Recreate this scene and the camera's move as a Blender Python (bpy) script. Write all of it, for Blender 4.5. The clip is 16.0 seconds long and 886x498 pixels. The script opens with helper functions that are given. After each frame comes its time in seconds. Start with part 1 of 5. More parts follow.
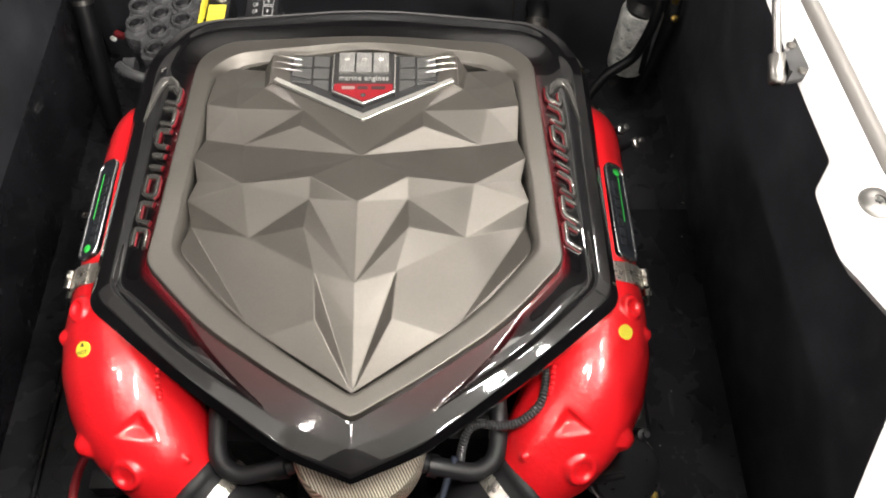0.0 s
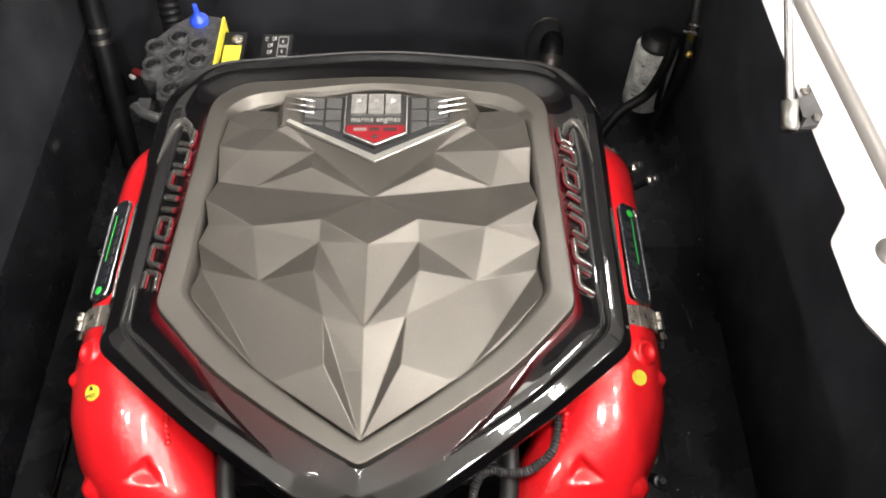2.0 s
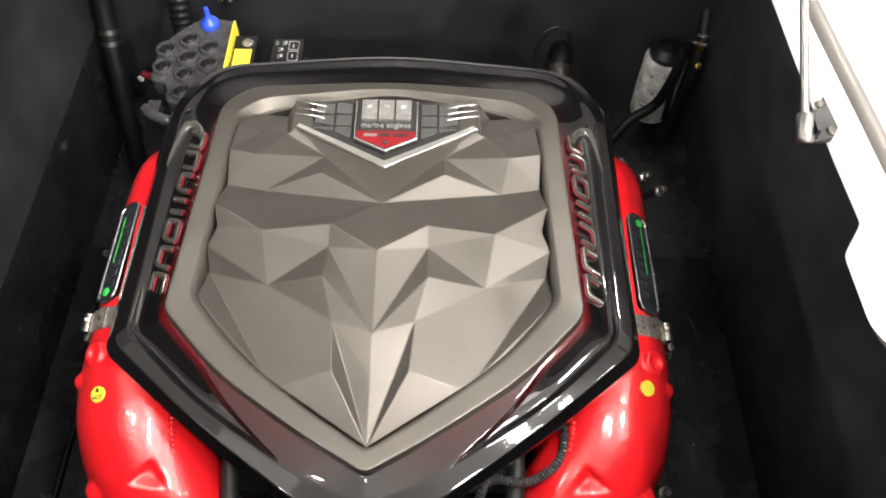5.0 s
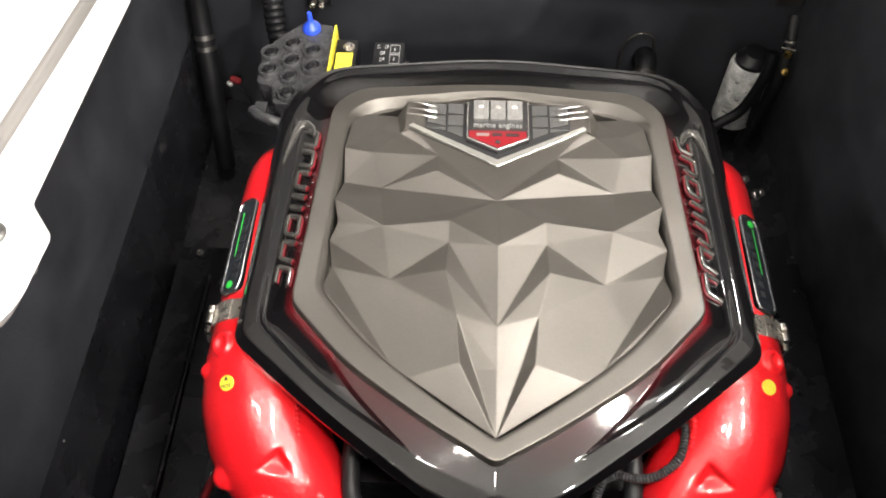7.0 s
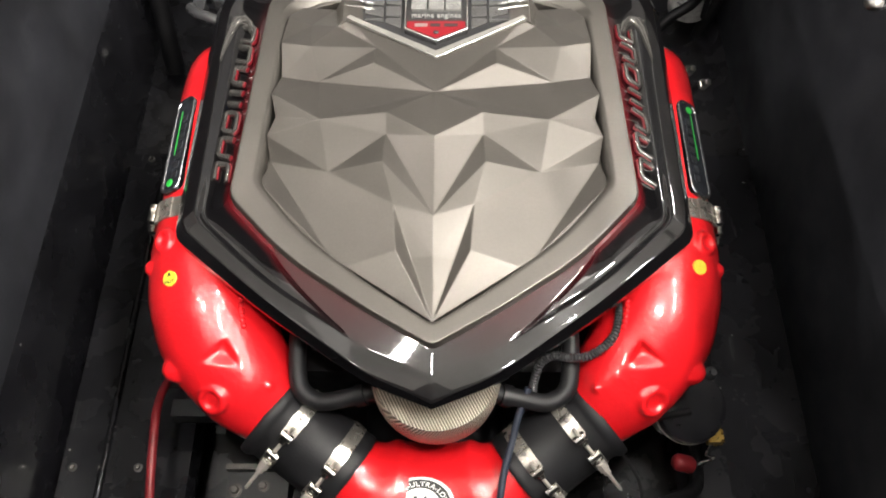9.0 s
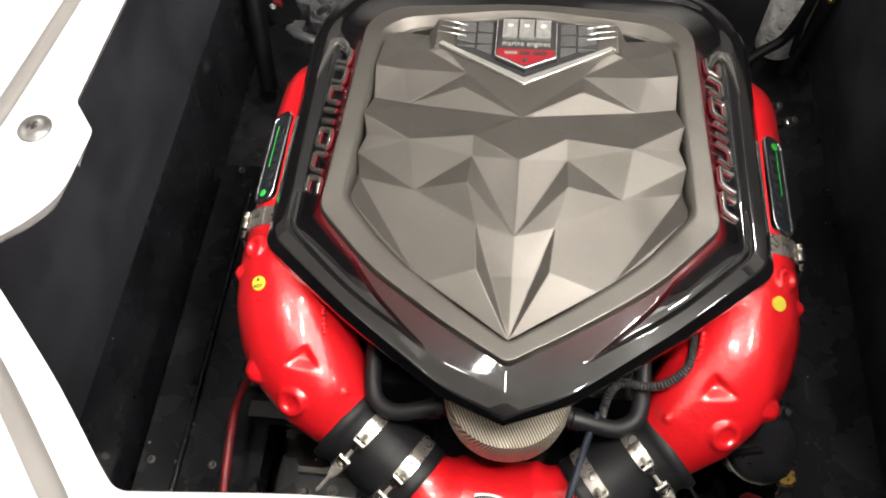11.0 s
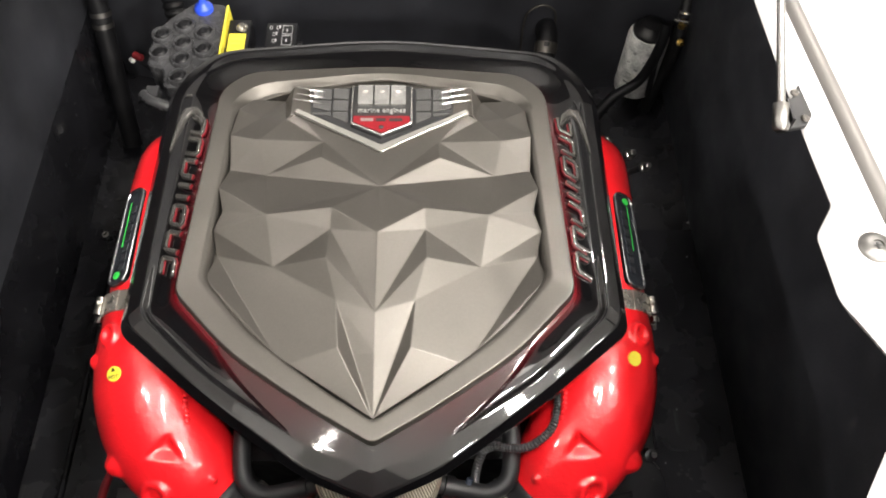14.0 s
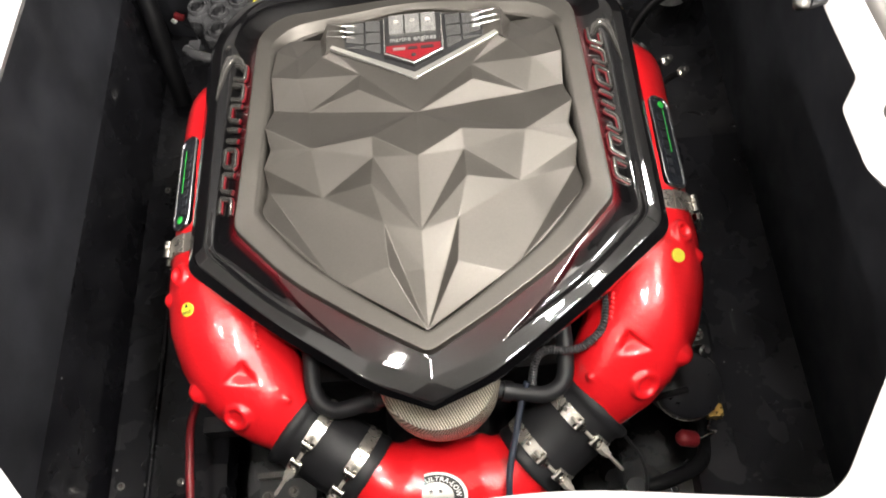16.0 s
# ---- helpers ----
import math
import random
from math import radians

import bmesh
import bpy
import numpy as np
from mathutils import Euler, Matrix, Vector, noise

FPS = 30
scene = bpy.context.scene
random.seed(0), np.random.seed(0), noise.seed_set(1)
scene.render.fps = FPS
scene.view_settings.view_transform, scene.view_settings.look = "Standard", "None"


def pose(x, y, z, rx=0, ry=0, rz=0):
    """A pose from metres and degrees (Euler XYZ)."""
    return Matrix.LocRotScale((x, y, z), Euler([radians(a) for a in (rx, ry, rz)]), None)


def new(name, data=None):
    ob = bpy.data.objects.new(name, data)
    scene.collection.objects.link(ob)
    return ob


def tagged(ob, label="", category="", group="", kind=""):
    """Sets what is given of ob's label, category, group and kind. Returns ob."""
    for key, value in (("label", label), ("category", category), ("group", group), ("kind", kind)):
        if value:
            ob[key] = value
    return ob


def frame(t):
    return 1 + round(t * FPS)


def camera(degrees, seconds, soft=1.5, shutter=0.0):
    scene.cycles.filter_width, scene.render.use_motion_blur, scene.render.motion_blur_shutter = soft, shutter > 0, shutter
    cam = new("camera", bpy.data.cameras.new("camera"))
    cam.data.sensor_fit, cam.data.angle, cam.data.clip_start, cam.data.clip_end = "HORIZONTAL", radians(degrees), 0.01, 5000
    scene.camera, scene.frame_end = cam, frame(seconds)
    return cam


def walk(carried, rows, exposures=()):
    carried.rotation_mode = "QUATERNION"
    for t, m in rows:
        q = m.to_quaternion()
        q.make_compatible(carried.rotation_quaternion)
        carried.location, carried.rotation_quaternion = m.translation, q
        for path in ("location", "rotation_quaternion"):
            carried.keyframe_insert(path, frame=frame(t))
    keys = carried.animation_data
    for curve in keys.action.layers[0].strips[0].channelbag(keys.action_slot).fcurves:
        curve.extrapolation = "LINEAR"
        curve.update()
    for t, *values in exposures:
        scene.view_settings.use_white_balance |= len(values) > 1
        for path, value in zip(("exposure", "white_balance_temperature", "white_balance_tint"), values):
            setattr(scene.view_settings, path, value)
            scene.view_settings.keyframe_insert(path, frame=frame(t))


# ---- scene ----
cam = camera(58.00, 16.0, soft=1.9)
# seconds, eye x y z, yaw, pitch, roll
PATH = [
    (0.0, 0.0729, -0.5756, 1.6447, -3.68, -58.77, 3.00),
    (0.5, 0.0738, -0.5786, 1.6518, -2.43, -58.39, 1.96),
    (1.0, 0.0798, -0.5680, 1.6436, -1.79, -57.69, 1.47),
    (1.5, 0.0820, -0.5604, 1.6449, -1.05, -57.31, 0.94),
    (2.0, 0.0827, -0.5548, 1.6480, -1.08, -56.84, 0.90),
    (2.5, 0.0841, -0.5548, 1.6458, -1.12, -56.38, 0.82),
    (3.0, 0.0837, -0.5535, 1.6481, -1.14, -56.22, 0.91),
    (5.5, 0.0710, -0.5534, 1.6448, -1.02, -56.50, 2.22),
    (6.0, 0.0644, -0.5495, 1.6399, -1.18, -56.62, 2.67),
    (6.5, 0.0048, -0.5636, 1.6354, -0.47, -56.12, 1.61),
    (7.0, -0.0362, -0.5821, 1.6463, 3.27, -55.43, -1.06),
    (7.5, -0.0214, -0.5735, 1.6400, 3.92, -55.54, -2.14),
    (8.0, 0.0118, -0.5669, 1.6496, 0.35, -56.17, -0.62),
    (8.5, 0.0181, -0.5871, 1.6380, -0.68, -58.63, 0.63),
    (9.0, 0.0187, -0.6121, 1.6390, 0.87, -61.56, -0.57),
    (9.2, 0.0177, -0.6138, 1.6456, 2.49, -62.57, -1.76),
    (11.3, 0.0017, -0.6333, 1.6656, 10.27, -58.79, -5.29),
    (11.5, 0.0079, -0.6297, 1.6729, 10.04, -58.34, -5.54),
    (12.0, 0.0198, -0.6190, 1.6881, 10.13, -57.24, -7.13),
    (12.5, 0.0298, -0.6057, 1.6945, 8.76, -55.41, -7.59),
    (13.0, 0.0338, -0.6018, 1.6962, 4.25, -55.84, -4.06),
    (13.5, 0.0413, -0.5876, 1.6953, -3.24, -56.92, 2.93),
    (14.0, 0.0530, -0.5668, 1.6964, -3.41, -58.59, 2.97),
    (14.5, 0.0604, -0.5456, 1.6963, -4.73, -59.59, 4.88),
    (15.0, 0.0507, -0.5447, 1.6923, -1.86, -60.95, 2.71),
    (15.5, 0.0549, -0.5482, 1.6972, 5.23, -62.46, -7.20),
    (16.0, 0.0753, -0.6181, 1.7139, 6.03, -62.33, -10.33),
]
EXPOSURES = [(0.0, 0.06), (3.0, 0.06), (5.5, 0.08), (6.5, 0.20), (9.0, 0.20), (11.5, 0.0), (13.5, 0.04), (14.5, 0.08), (16.0, 0.10)]
walk(cam, [(t, pose(x, y, z, 0, 0, yaw) @ pose(0, 0, 0, 90 + pitch, 0, 0) @ pose(0, 0, 0, 0, 0, roll)) for t, x, y, z, yaw, pitch, roll in PATH],
     exposures=EXPOSURES)
# ==== end camera


# ---------------------------------------------------------------- light
world = bpy.data.worlds.new("showroom")
scene.world = world
world.use_nodes = True
world.node_tree.nodes["Background"].inputs[0].default_value = (0.9, 0.95, 1.0, 1)
world.node_tree.nodes["Background"].inputs[1].default_value = 0.05


def strip_or_fill_lamp(x, y, z, sx, sy, watts):
    data = bpy.data.lights.new("strip_or_fill_lamp", "AREA")
    data.shape, data.size, data.size_y, data.energy = "RECTANGLE", sx, sy, watts * 1.10
    data.color = (1.0, 0.95, 0.88)
    ob = new("strip_or_fill_lamp", data)
    ob.matrix_basis = pose(x, y, z)
    return tagged(ob, "white light under the ceiling: showroom strips and unseen fill", "ceiling light", "showroom strip lights")


# the row at y -5.7 is unseen, added to brighten the south wall
for lx, ly, watts in ((-0.82, -5.7, 42), (0.55, -5.7, 150), (2.0, -5.7, 255), (-0.82, -3.4, 34), (0.55, -3.4, 100), (2.0, -3.4, 170), (-0.05, -0.62, 44), (1.30, -0.65, 64),
                      (1.90, -0.05, 40), (1.65, -1.85, 62), (2.90, -2.20, 98), (-2.20, -2.20, 18), (-1.6, 2.3, 41), (1.6, 2.3, 72)):
    strip_or_fill_lamp(lx, ly, 3.75, 0.13, 0.30, watts)
strip_or_fill_lamp(-0.60, -0.36, 3.75, 0.27, 0.11, 18)
strip_or_fill_lamp(1.14, 0.14, 3.75, 0.10, 0.18, 36)
for lx in (-4.3, 4.3):
    for ly in (-5.2, -2.2, 0.8):
        strip_or_fill_lamp(lx, ly, 3.75, 0.22, 1.2, 125 if lx < 0 else 95)

# broad unseen fill panels between the strips, added to balance the two sides
for lx, ly, sx, watts in ((-2.5, -2.0, 1.6, 12), (2.9, -1.0, 1.0, 42), (2.3, 2.2, 0.9, 60), (-2.3, 2.2, 0.9, 26)):
    strip_or_fill_lamp(lx, ly, 3.85, sx, 2.6, watts)


# ---------------------------------------------------------------- materials
def material(name, colour, rough=0.5, metal=0.0, vary=0.0, vary_scale=8.0, bump=0.0, bump_scale=200.0, coat=0.0, coat_rough=0.03,
             rough_vary=0.0, spec=0.5, fine=0.0, fine_scale=300.0, tone=None):
    m = bpy.data.materials.new(name)
    m.use_nodes = True
    nt = m.node_tree
    b = nt.nodes["Principled BSDF"]
    b.inputs["Base Color"].default_value = (*colour, 1)
    b.inputs["Roughness"].default_value = rough
    b.inputs["Metallic"].default_value = metal
    b.inputs["Coat Weight"].default_value = coat
    b.inputs["Coat Roughness"].default_value = coat_rough
    b.inputs["Specular IOR Level"].default_value = spec
    tc = nt.nodes.new("ShaderNodeTexCoord")

    def noise_tex(scale, detail=4.0):
        n = nt.nodes.new("ShaderNodeTexNoise")
        n.inputs["Scale"].default_value = scale
        n.inputs["Detail"].default_value = detail
        nt.links.new(tc.outputs["Object"], n.inputs["Vector"])
        return n

    def remap(src, lo, hi, a=0.3, c=0.7):
        r = nt.nodes.new("ShaderNodeMapRange")
        r.inputs["From Min"].default_value, r.inputs["From Max"].default_value = a, c
        r.inputs["To Min"].default_value, r.inputs["To Max"].default_value = lo, hi
        nt.links.new(src, r.inputs["Value"])
        return r.outputs["Result"]

    if vary or fine:
        n1, n2 = noise_tex(vary_scale), noise_tex(fine_scale, 2.0)
        mix = nt.nodes.new("ShaderNodeMix")
        mix.data_type = "RGBA"
        other = tone or tuple(min(1.0, c * (1 + 2 * vary)) for c in colour)
        mix.inputs["A"].default_value = (*[c * (1 - vary) for c in colour], 1)
        mix.inputs["B"].default_value = (*other, 1)
        nt.links.new(remap(n1.outputs["Fac"], 0, 1), mix.inputs["Factor"])
        hsv = nt.nodes.new("ShaderNodeHueSaturation")
        nt.links.new(mix.outputs["Result"], hsv.inputs["Color"])
        nt.links.new(remap(n2.outputs["Fac"], 1 - fine, 1 + fine), hsv.inputs["Value"])
        nt.links.new(hsv.outputs["Color"], b.inputs["Base Color"])
    if rough_vary:
        n3 = noise_tex(vary_scale * 2.3, 5.0)
        nt.links.new(remap(n3.outputs["Fac"], max(0.02, rough - rough_vary), min(1, rough + rough_vary)), b.inputs["Roughness"])
    if bump:
        n4 = noise_tex(bump_scale, 3.0)
        bp = nt.nodes.new("ShaderNodeBump")
        bp.inputs["Strength"].default_value = bump
        bp.inputs["Distance"].default_value = 0.002
        nt.links.new(n4.outputs["Fac"], bp.inputs["Height"])
        nt.links.new(bp.outputs["Normal"], b.inputs["Normal"])
    return m


GELCOAT = material("white_gelcoat", (0.47, 0.465, 0.47), 0.25, vary=0.02, vary_scale=3, coat=0.3, rough_vary=0.05)
LINER = material("black_bay_liner", (0.0195, 0.0202, 0.0244), 0.48, vary=0.25, vary_scale=6, bump=0.25, bump_scale=350, rough_vary=0.12, fine=0.15)
HULL_BLACK = material("black_gelcoat_hull", (0.0085, 0.0085, 0.0102), 0.24, vary=0.4, vary_scale=7, bump=0.30, bump_scale=28, rough_vary=0.12, spec=0.38)


def speckled(m, scale, size, colour):
    """Sparse pale specks over a material's own colour: chips, dust and, on the hull, painted glints."""
    nt = m.node_tree
    b = nt.nodes["Principled BSDF"]
    src = b.inputs["Base Color"].links[0].from_socket
    tc = nt.nodes.new("ShaderNodeTexCoord")
    vo = nt.nodes.new("ShaderNodeTexVoronoi")
    vo.inputs["Scale"].default_value = scale
    vo.inputs["Randomness"].default_value = 1.0
    nt.links.new(tc.outputs["Object"], vo.inputs["Vector"])
    pick = nt.nodes.new("ShaderNodeSeparateColor")
    nt.links.new(vo.outputs["Color"], pick.inputs["Color"])
    rare = nt.nodes.new("ShaderNodeMath")
    rare.operation = "GREATER_THAN"
    rare.inputs[1].default_value = 0.72
    nt.links.new(pick.outputs["Red"], rare.inputs[0])
    near = nt.nodes.new("ShaderNodeMath")
    near.operation = "LESS_THAN"
    near.inputs[1].default_value = size
    nt.links.new(vo.outputs["Distance"], near.inputs[0])
    both = nt.nodes.new("ShaderNodeMath")
    both.operation = "MULTIPLY"
    nt.links.new(rare.outputs[0], both.inputs[0])
    nt.links.new(near.outputs[0], both.inputs[1])
    mix = nt.nodes.new("ShaderNodeMix")
    mix.data_type = "RGBA"
    mix.inputs["B"].default_value = (*colour, 1)
    nt.links.new(both.outputs[0], mix.inputs["Factor"])
    nt.links.new(src, mix.inputs["A"])
    nt.links.new(mix.outputs["Result"], b.inputs["Base Color"])


def scuffed(m, stretch, colour, at):
    """Pale drag marks: noise drawn out along the bay."""
    nt = m.node_tree
    b = nt.nodes["Principled BSDF"]
    src = b.inputs["Base Color"].links[0].from_socket
    tc = nt.nodes.new("ShaderNodeTexCoord")
    mp = nt.nodes.new("ShaderNodeMapping")
    mp.inputs["Scale"].default_value = stretch
    mp.inputs["Rotation"].default_value = (0, 0, 0.25)
    no = nt.nodes.new("ShaderNodeTexNoise")
    no.inputs["Scale"].default_value = 1.0
    no.inputs["Detail"].default_value = 3.0
    nt.links.new(tc.outputs["Object"], mp.inputs["Vector"])
    nt.links.new(mp.outputs["Vector"], no.inputs["Vector"])
    r = nt.nodes.new("ShaderNodeMapRange")
    r.inputs["From Min"].default_value, r.inputs["From Max"].default_value = at, at + 0.06
    nt.links.new(no.outputs["Fac"], r.inputs["Value"])
    mix = nt.nodes.new("ShaderNodeMix")
    mix.data_type = "RGBA"
    mix.inputs["B"].default_value = (*colour, 1)
    nt.links.new(r.outputs["Result"], mix.inputs["Factor"])
    nt.links.new(src, mix.inputs["A"])
    nt.links.new(mix.outputs["Result"], b.inputs["Base Color"])


scuffed(HULL_BLACK, (70, 9, 30), (0.045, 0.045, 0.047), 0.69)
scuffed(LINER, (60, 14, 10), (0.040, 0.040, 0.043), 0.72)
# hull specks: chips and debris, with glints put into the colour
speckled(HULL_BLACK, 26, 0.055, (0.42, 0.41, 0.40))
speckled(LINER, 9, 0.012, (0.22, 0.22, 0.22))
RED = material("red_engine_enamel", (0.62, 0.009, 0.014), 0.30, vary=0.06, vary_scale=12, bump=0.38, bump_scale=150, coat=0.9, coat_rough=0.05)
BLACK_GLOSS = material("black_clearcoat", (0.009, 0.009, 0.011), 0.34, coat=1.0, coat_rough=0.045, vary=0.3, vary_scale=30, spec=0.9, rough_vary=0.08)
SATIN_GREY = material("satin_bronze_grey_plastic", (0.081, 0.075, 0.067), 0.40, metal=0.70, vary=0.04, vary_scale=10, bump=0.06, bump_scale=700, rough_vary=0.05, fine=0.04)
speckled(SATIN_GREY, 17, 0.011, (0.50, 0.49, 0.47))
RUBBER = material("black_rubber", (0.0090, 0.0090, 0.0102), 0.52, vary=0.2, vary_scale=15, bump=0.15, bump_scale=300, rough_vary=0.1, spec=0.32)
HOSE_BLACK = material("black_bilge_hose", (0.0045, 0.0045, 0.0052), 0.45, vary=0.2, vary_scale=15, bump=0.15, bump_scale=300, rough_vary=0.1, spec=0.22)
STEEL = material("stainless_steel", (0.62, 0.59, 0.54), 0.22, metal=1.0, vary=0.08, vary_scale=40, rough_vary=0.08)
CHROME = material("chrome", (0.80, 0.80, 0.80), 0.08, metal=1.0)


# ---------------------------------------------------------------- mesh helpers
def link(name, bm, mat, parent=None, label="", smooth=None, m=None):
    me = bpy.data.meshes.new(name)
    bmesh.ops.recalc_face_normals(bm, faces=bm.faces)
    bm.to_mesh(me)
    bm.free()
    me.materials.append(mat)
    if smooth is not None:
        me.shade_smooth()
        if smooth < 180:
            me.set_sharp_from_angle(angle=radians(smooth))
    ob = new(name, me)
    if parent:
        ob.parent = parent
    if m is not None:
        ob.matrix_basis = m
    if label:
        tagged(ob, label)
    return ob


def part(name, bm, mat, parent, label="", smooth=None, m=None):
    return link(name, bm, mat, parent, label, smooth, m)


def box(bm, x0, y0, z0, x1, y1, z1):
    v = [bm.verts.new((x, y, z)) for z in (z0, z1) for y in (y0, y1) for x in (x0, x1)]
    for f in ((0, 1, 3, 2), (4, 6, 7, 5), (0, 4, 5, 1), (2, 3, 7, 6), (0, 2, 6, 4), (1, 5, 7, 3)):
        bm.faces.new([v[i] for i in f])
    return v


def bevelled(bm, width, segments=2, angle=30):
    edges = [e for e in bm.edges if len(e.link_faces) == 2 and e.calc_face_angle(0) > radians(angle)]
    bmesh.ops.bevel(bm, geom=edges, offset=width, segments=segments, profile=0.5, affect="EDGES", clamp_overlap=True)
    return bm


def cyl(bm, a, b, r0, r1=None, n=20, caps=True):
    """A tapered cylinder from a to b."""
    a, b = Vector(a), Vector(b)
    r1 = r0 if r1 is None else r1
    q = (b - a).to_track_quat("Z", "Y").to_matrix()
    rings = []
    for c, r in ((a, r0), (b, r1)):
        rings.append([bm.verts.new(c + q @ Vector((r * math.cos(2 * math.pi * k / n), r * math.sin(2 * math.pi * k / n), 0))) for k in range(n)])
    for k in range(n):
        bm.faces.new((rings[0][k], rings[0][(k + 1) % n], rings[1][(k + 1) % n], rings[1][k]))
    if caps:
        bm.faces.new(rings[0][::-1])
        bm.faces.new(rings[1])


def smooth_path(pts, per=8):
    """Points of a Catmull-Rom line through pts."""
    p = [Vector(q) for q in pts]
    p = [2 * p[0] - p[1]] + p + [2 * p[-1] - p[-2]]
    out = []
    for i in range(1, len(p) - 2):
        for k in range(per):
            t = k / per
            out.append(0.5 * (2 * p[i] + (p[i + 1] - p[i - 1]) * t + (2 * p[i - 1] - 5 * p[i] + 4 * p[i + 1] - p[i + 2]) * t * t
                              + (3 * p[i] - p[i - 1] - 3 * p[i + 1] + p[i + 2]) * t ** 3))
    out.append(p[-2])
    return out


def sweep(bm, path, radius, n=14, caps=True, squash=1.0, up=(0, 0, 1)):
    """A tube along path; radius is a number or a function of 0..1. squash: its height over its width."""
    up = Vector(up)
    rings = []
    m = len(path)
    for i, c in enumerate(path):
        d = (path[min(i + 1, m - 1)] - path[max(i - 1, 0)]).normalized()
        side = d.cross(up)
        side = side.normalized() if side.length > 1e-4 else Vector((1, 0, 0))
        top = side.cross(d).normalized()
        r = radius(i / (m - 1)) if callable(radius) else radius
        rings.append([bm.verts.new(c + side * (r * math.cos(2 * math.pi * k / n)) + top * (r * squash * math.sin(2 * math.pi * k / n))) for k in range(n)])
    for a, b in zip(rings, rings[1:]):
        for k in range(n):
            bm.faces.new((a[k], a[(k + 1) % n], b[(k + 1) % n], b[k]))
    if caps:
        bm.faces.new(rings[0][::-1])
        bm.faces.new(rings[-1])


def loops(bm, rings, close_first=False, close_last=False):
    """Skin between closed loops of points that have equal counts."""
    vs = [[bm.verts.new(p) for p in ring] for ring in rings]
    for a, b in zip(vs, vs[1:]):
        n = len(a)
        for k in range(n):
            bm.faces.new((a[k], a[(k + 1) % n], b[(k + 1) % n], b[k]))
    if close_first:
        bm.faces.new(vs[0][::-1])
    if close_last:
        bm.faces.new(vs[-1])
    return vs


def rounded(poly, radii, n=5):
    """A closed outline with its corners rounded; poly of (x, y), one radius for each corner."""
    out = []
    m = len(poly)
    for i in range(m):
        p, a, b = Vector(poly[i]), Vector(poly[i - 1]), Vector(poly[(i + 1) % m])
        u, v = (a - p), (b - p)
        r = min(radii[i], 0.45 * u.length, 0.45 * v.length)
        s, e = p + u.normalized() * r, p + v.normalized() * r
        for k in range(n + 1):
            t = k / n
            out.append((1 - t) ** 2 * s + 2 * t * (1 - t) * p + t * t * e)
    return out


def inset(outline, d):
    """The outline moved inwards by d (anticlockwise outlines)."""
    out = []
    m = len(outline)
    for i in range(m):
        p, a, b = outline[i], outline[i - 1], outline[(i + 1) % m]
        t = ((p - a).normalized() + (b - p).normalized())
        t = t.normalized() if t.length > 1e-6 else (b - p).normalized()
        nrm = Vector((-t.y, t.x))
        c = max(0.5, nrm.dot(Vector((-(b - p).normalized().y, (b - p).normalized().x))))
        out.append(p + nrm * d / c)
    return out


def at_z(outline, z):
    return [(p[0], p[1], z) for p in outline]


# ---------------------------------------------------------------- structure: the engine bay
DECK = 1.09
DECK_EDGE = []


def structure(name, bm, mat, label, category, smooth=None):
    return tagged(link(name, bm, mat, smooth=smooth), label, category, kind="structure")


def deck():
    edge = [((0.0, -0.510), 0.05), ((0.12, -0.503), 0.05), ((0.312, -0.524), 0.010), ((0.332, -0.510), 0.02), ((0.388, -0.428), 0.05), ((0.464, -0.325), 0.035),
            ((0.434, -0.264), 0.030), ((0.4235, -0.246), 0.012), ((0.4205, -0.178), 0.007), ((0.4440, -0.144), 0.006), ((0.438, -0.06), 0.06), ((0.432, 0.12), 0.1), ((0.424, 0.45), 0.1),
            ((0.405, 0.62), 0.08), ((0.0, 0.66), 0.1), ((-0.395, 0.62), 0.08), ((-0.405, 0.45), 0.1), ((-0.4125, 0.18), 0.1), ((-0.4215, 0.0), 0.1),
            ((-0.4285, -0.158), 0.006), ((-0.4000, -0.193), 0.007), ((-0.4060, -0.266), 0.020), ((-0.432, -0.300), 0.03), ((-0.464, -0.325), 0.030), ((-0.347, -0.439), 0.05),
            ((-0.293, -0.500), 0.02), ((-0.276, -0.517), 0.010), ((-0.12, -0.506), 0.05)]
    hole = rounded([Vector(p) for p, _ in edge], [r for _, r in edge])
    # outer rim with the same count of points, stretched out to the gunwales
    outer = []
    for p in hole:
        k = max(abs(p.x) / 1.15, abs(p.y) / 2.2)
        outer.append(p / k)
    big = inset(hole, -0.030)
    bm = bmesh.new()
    loops(bm, [at_z(outer, DECK - 0.05), at_z(outer, DECK), at_z(inset(hole, -0.010), DECK), at_z(inset(hole, -0.003), DECK - 0.003),
               at_z(hole, DECK - 0.008), at_z(inset(hole, -0.003), DECK - 0.013), at_z(big, DECK - 0.05)])
    DECK_EDGE.extend((p.x, p.y) for p in outer)
    structure("deck", bm, GELCOAT, "white gelcoat boat deck round the open engine hatch", "deck", 40)


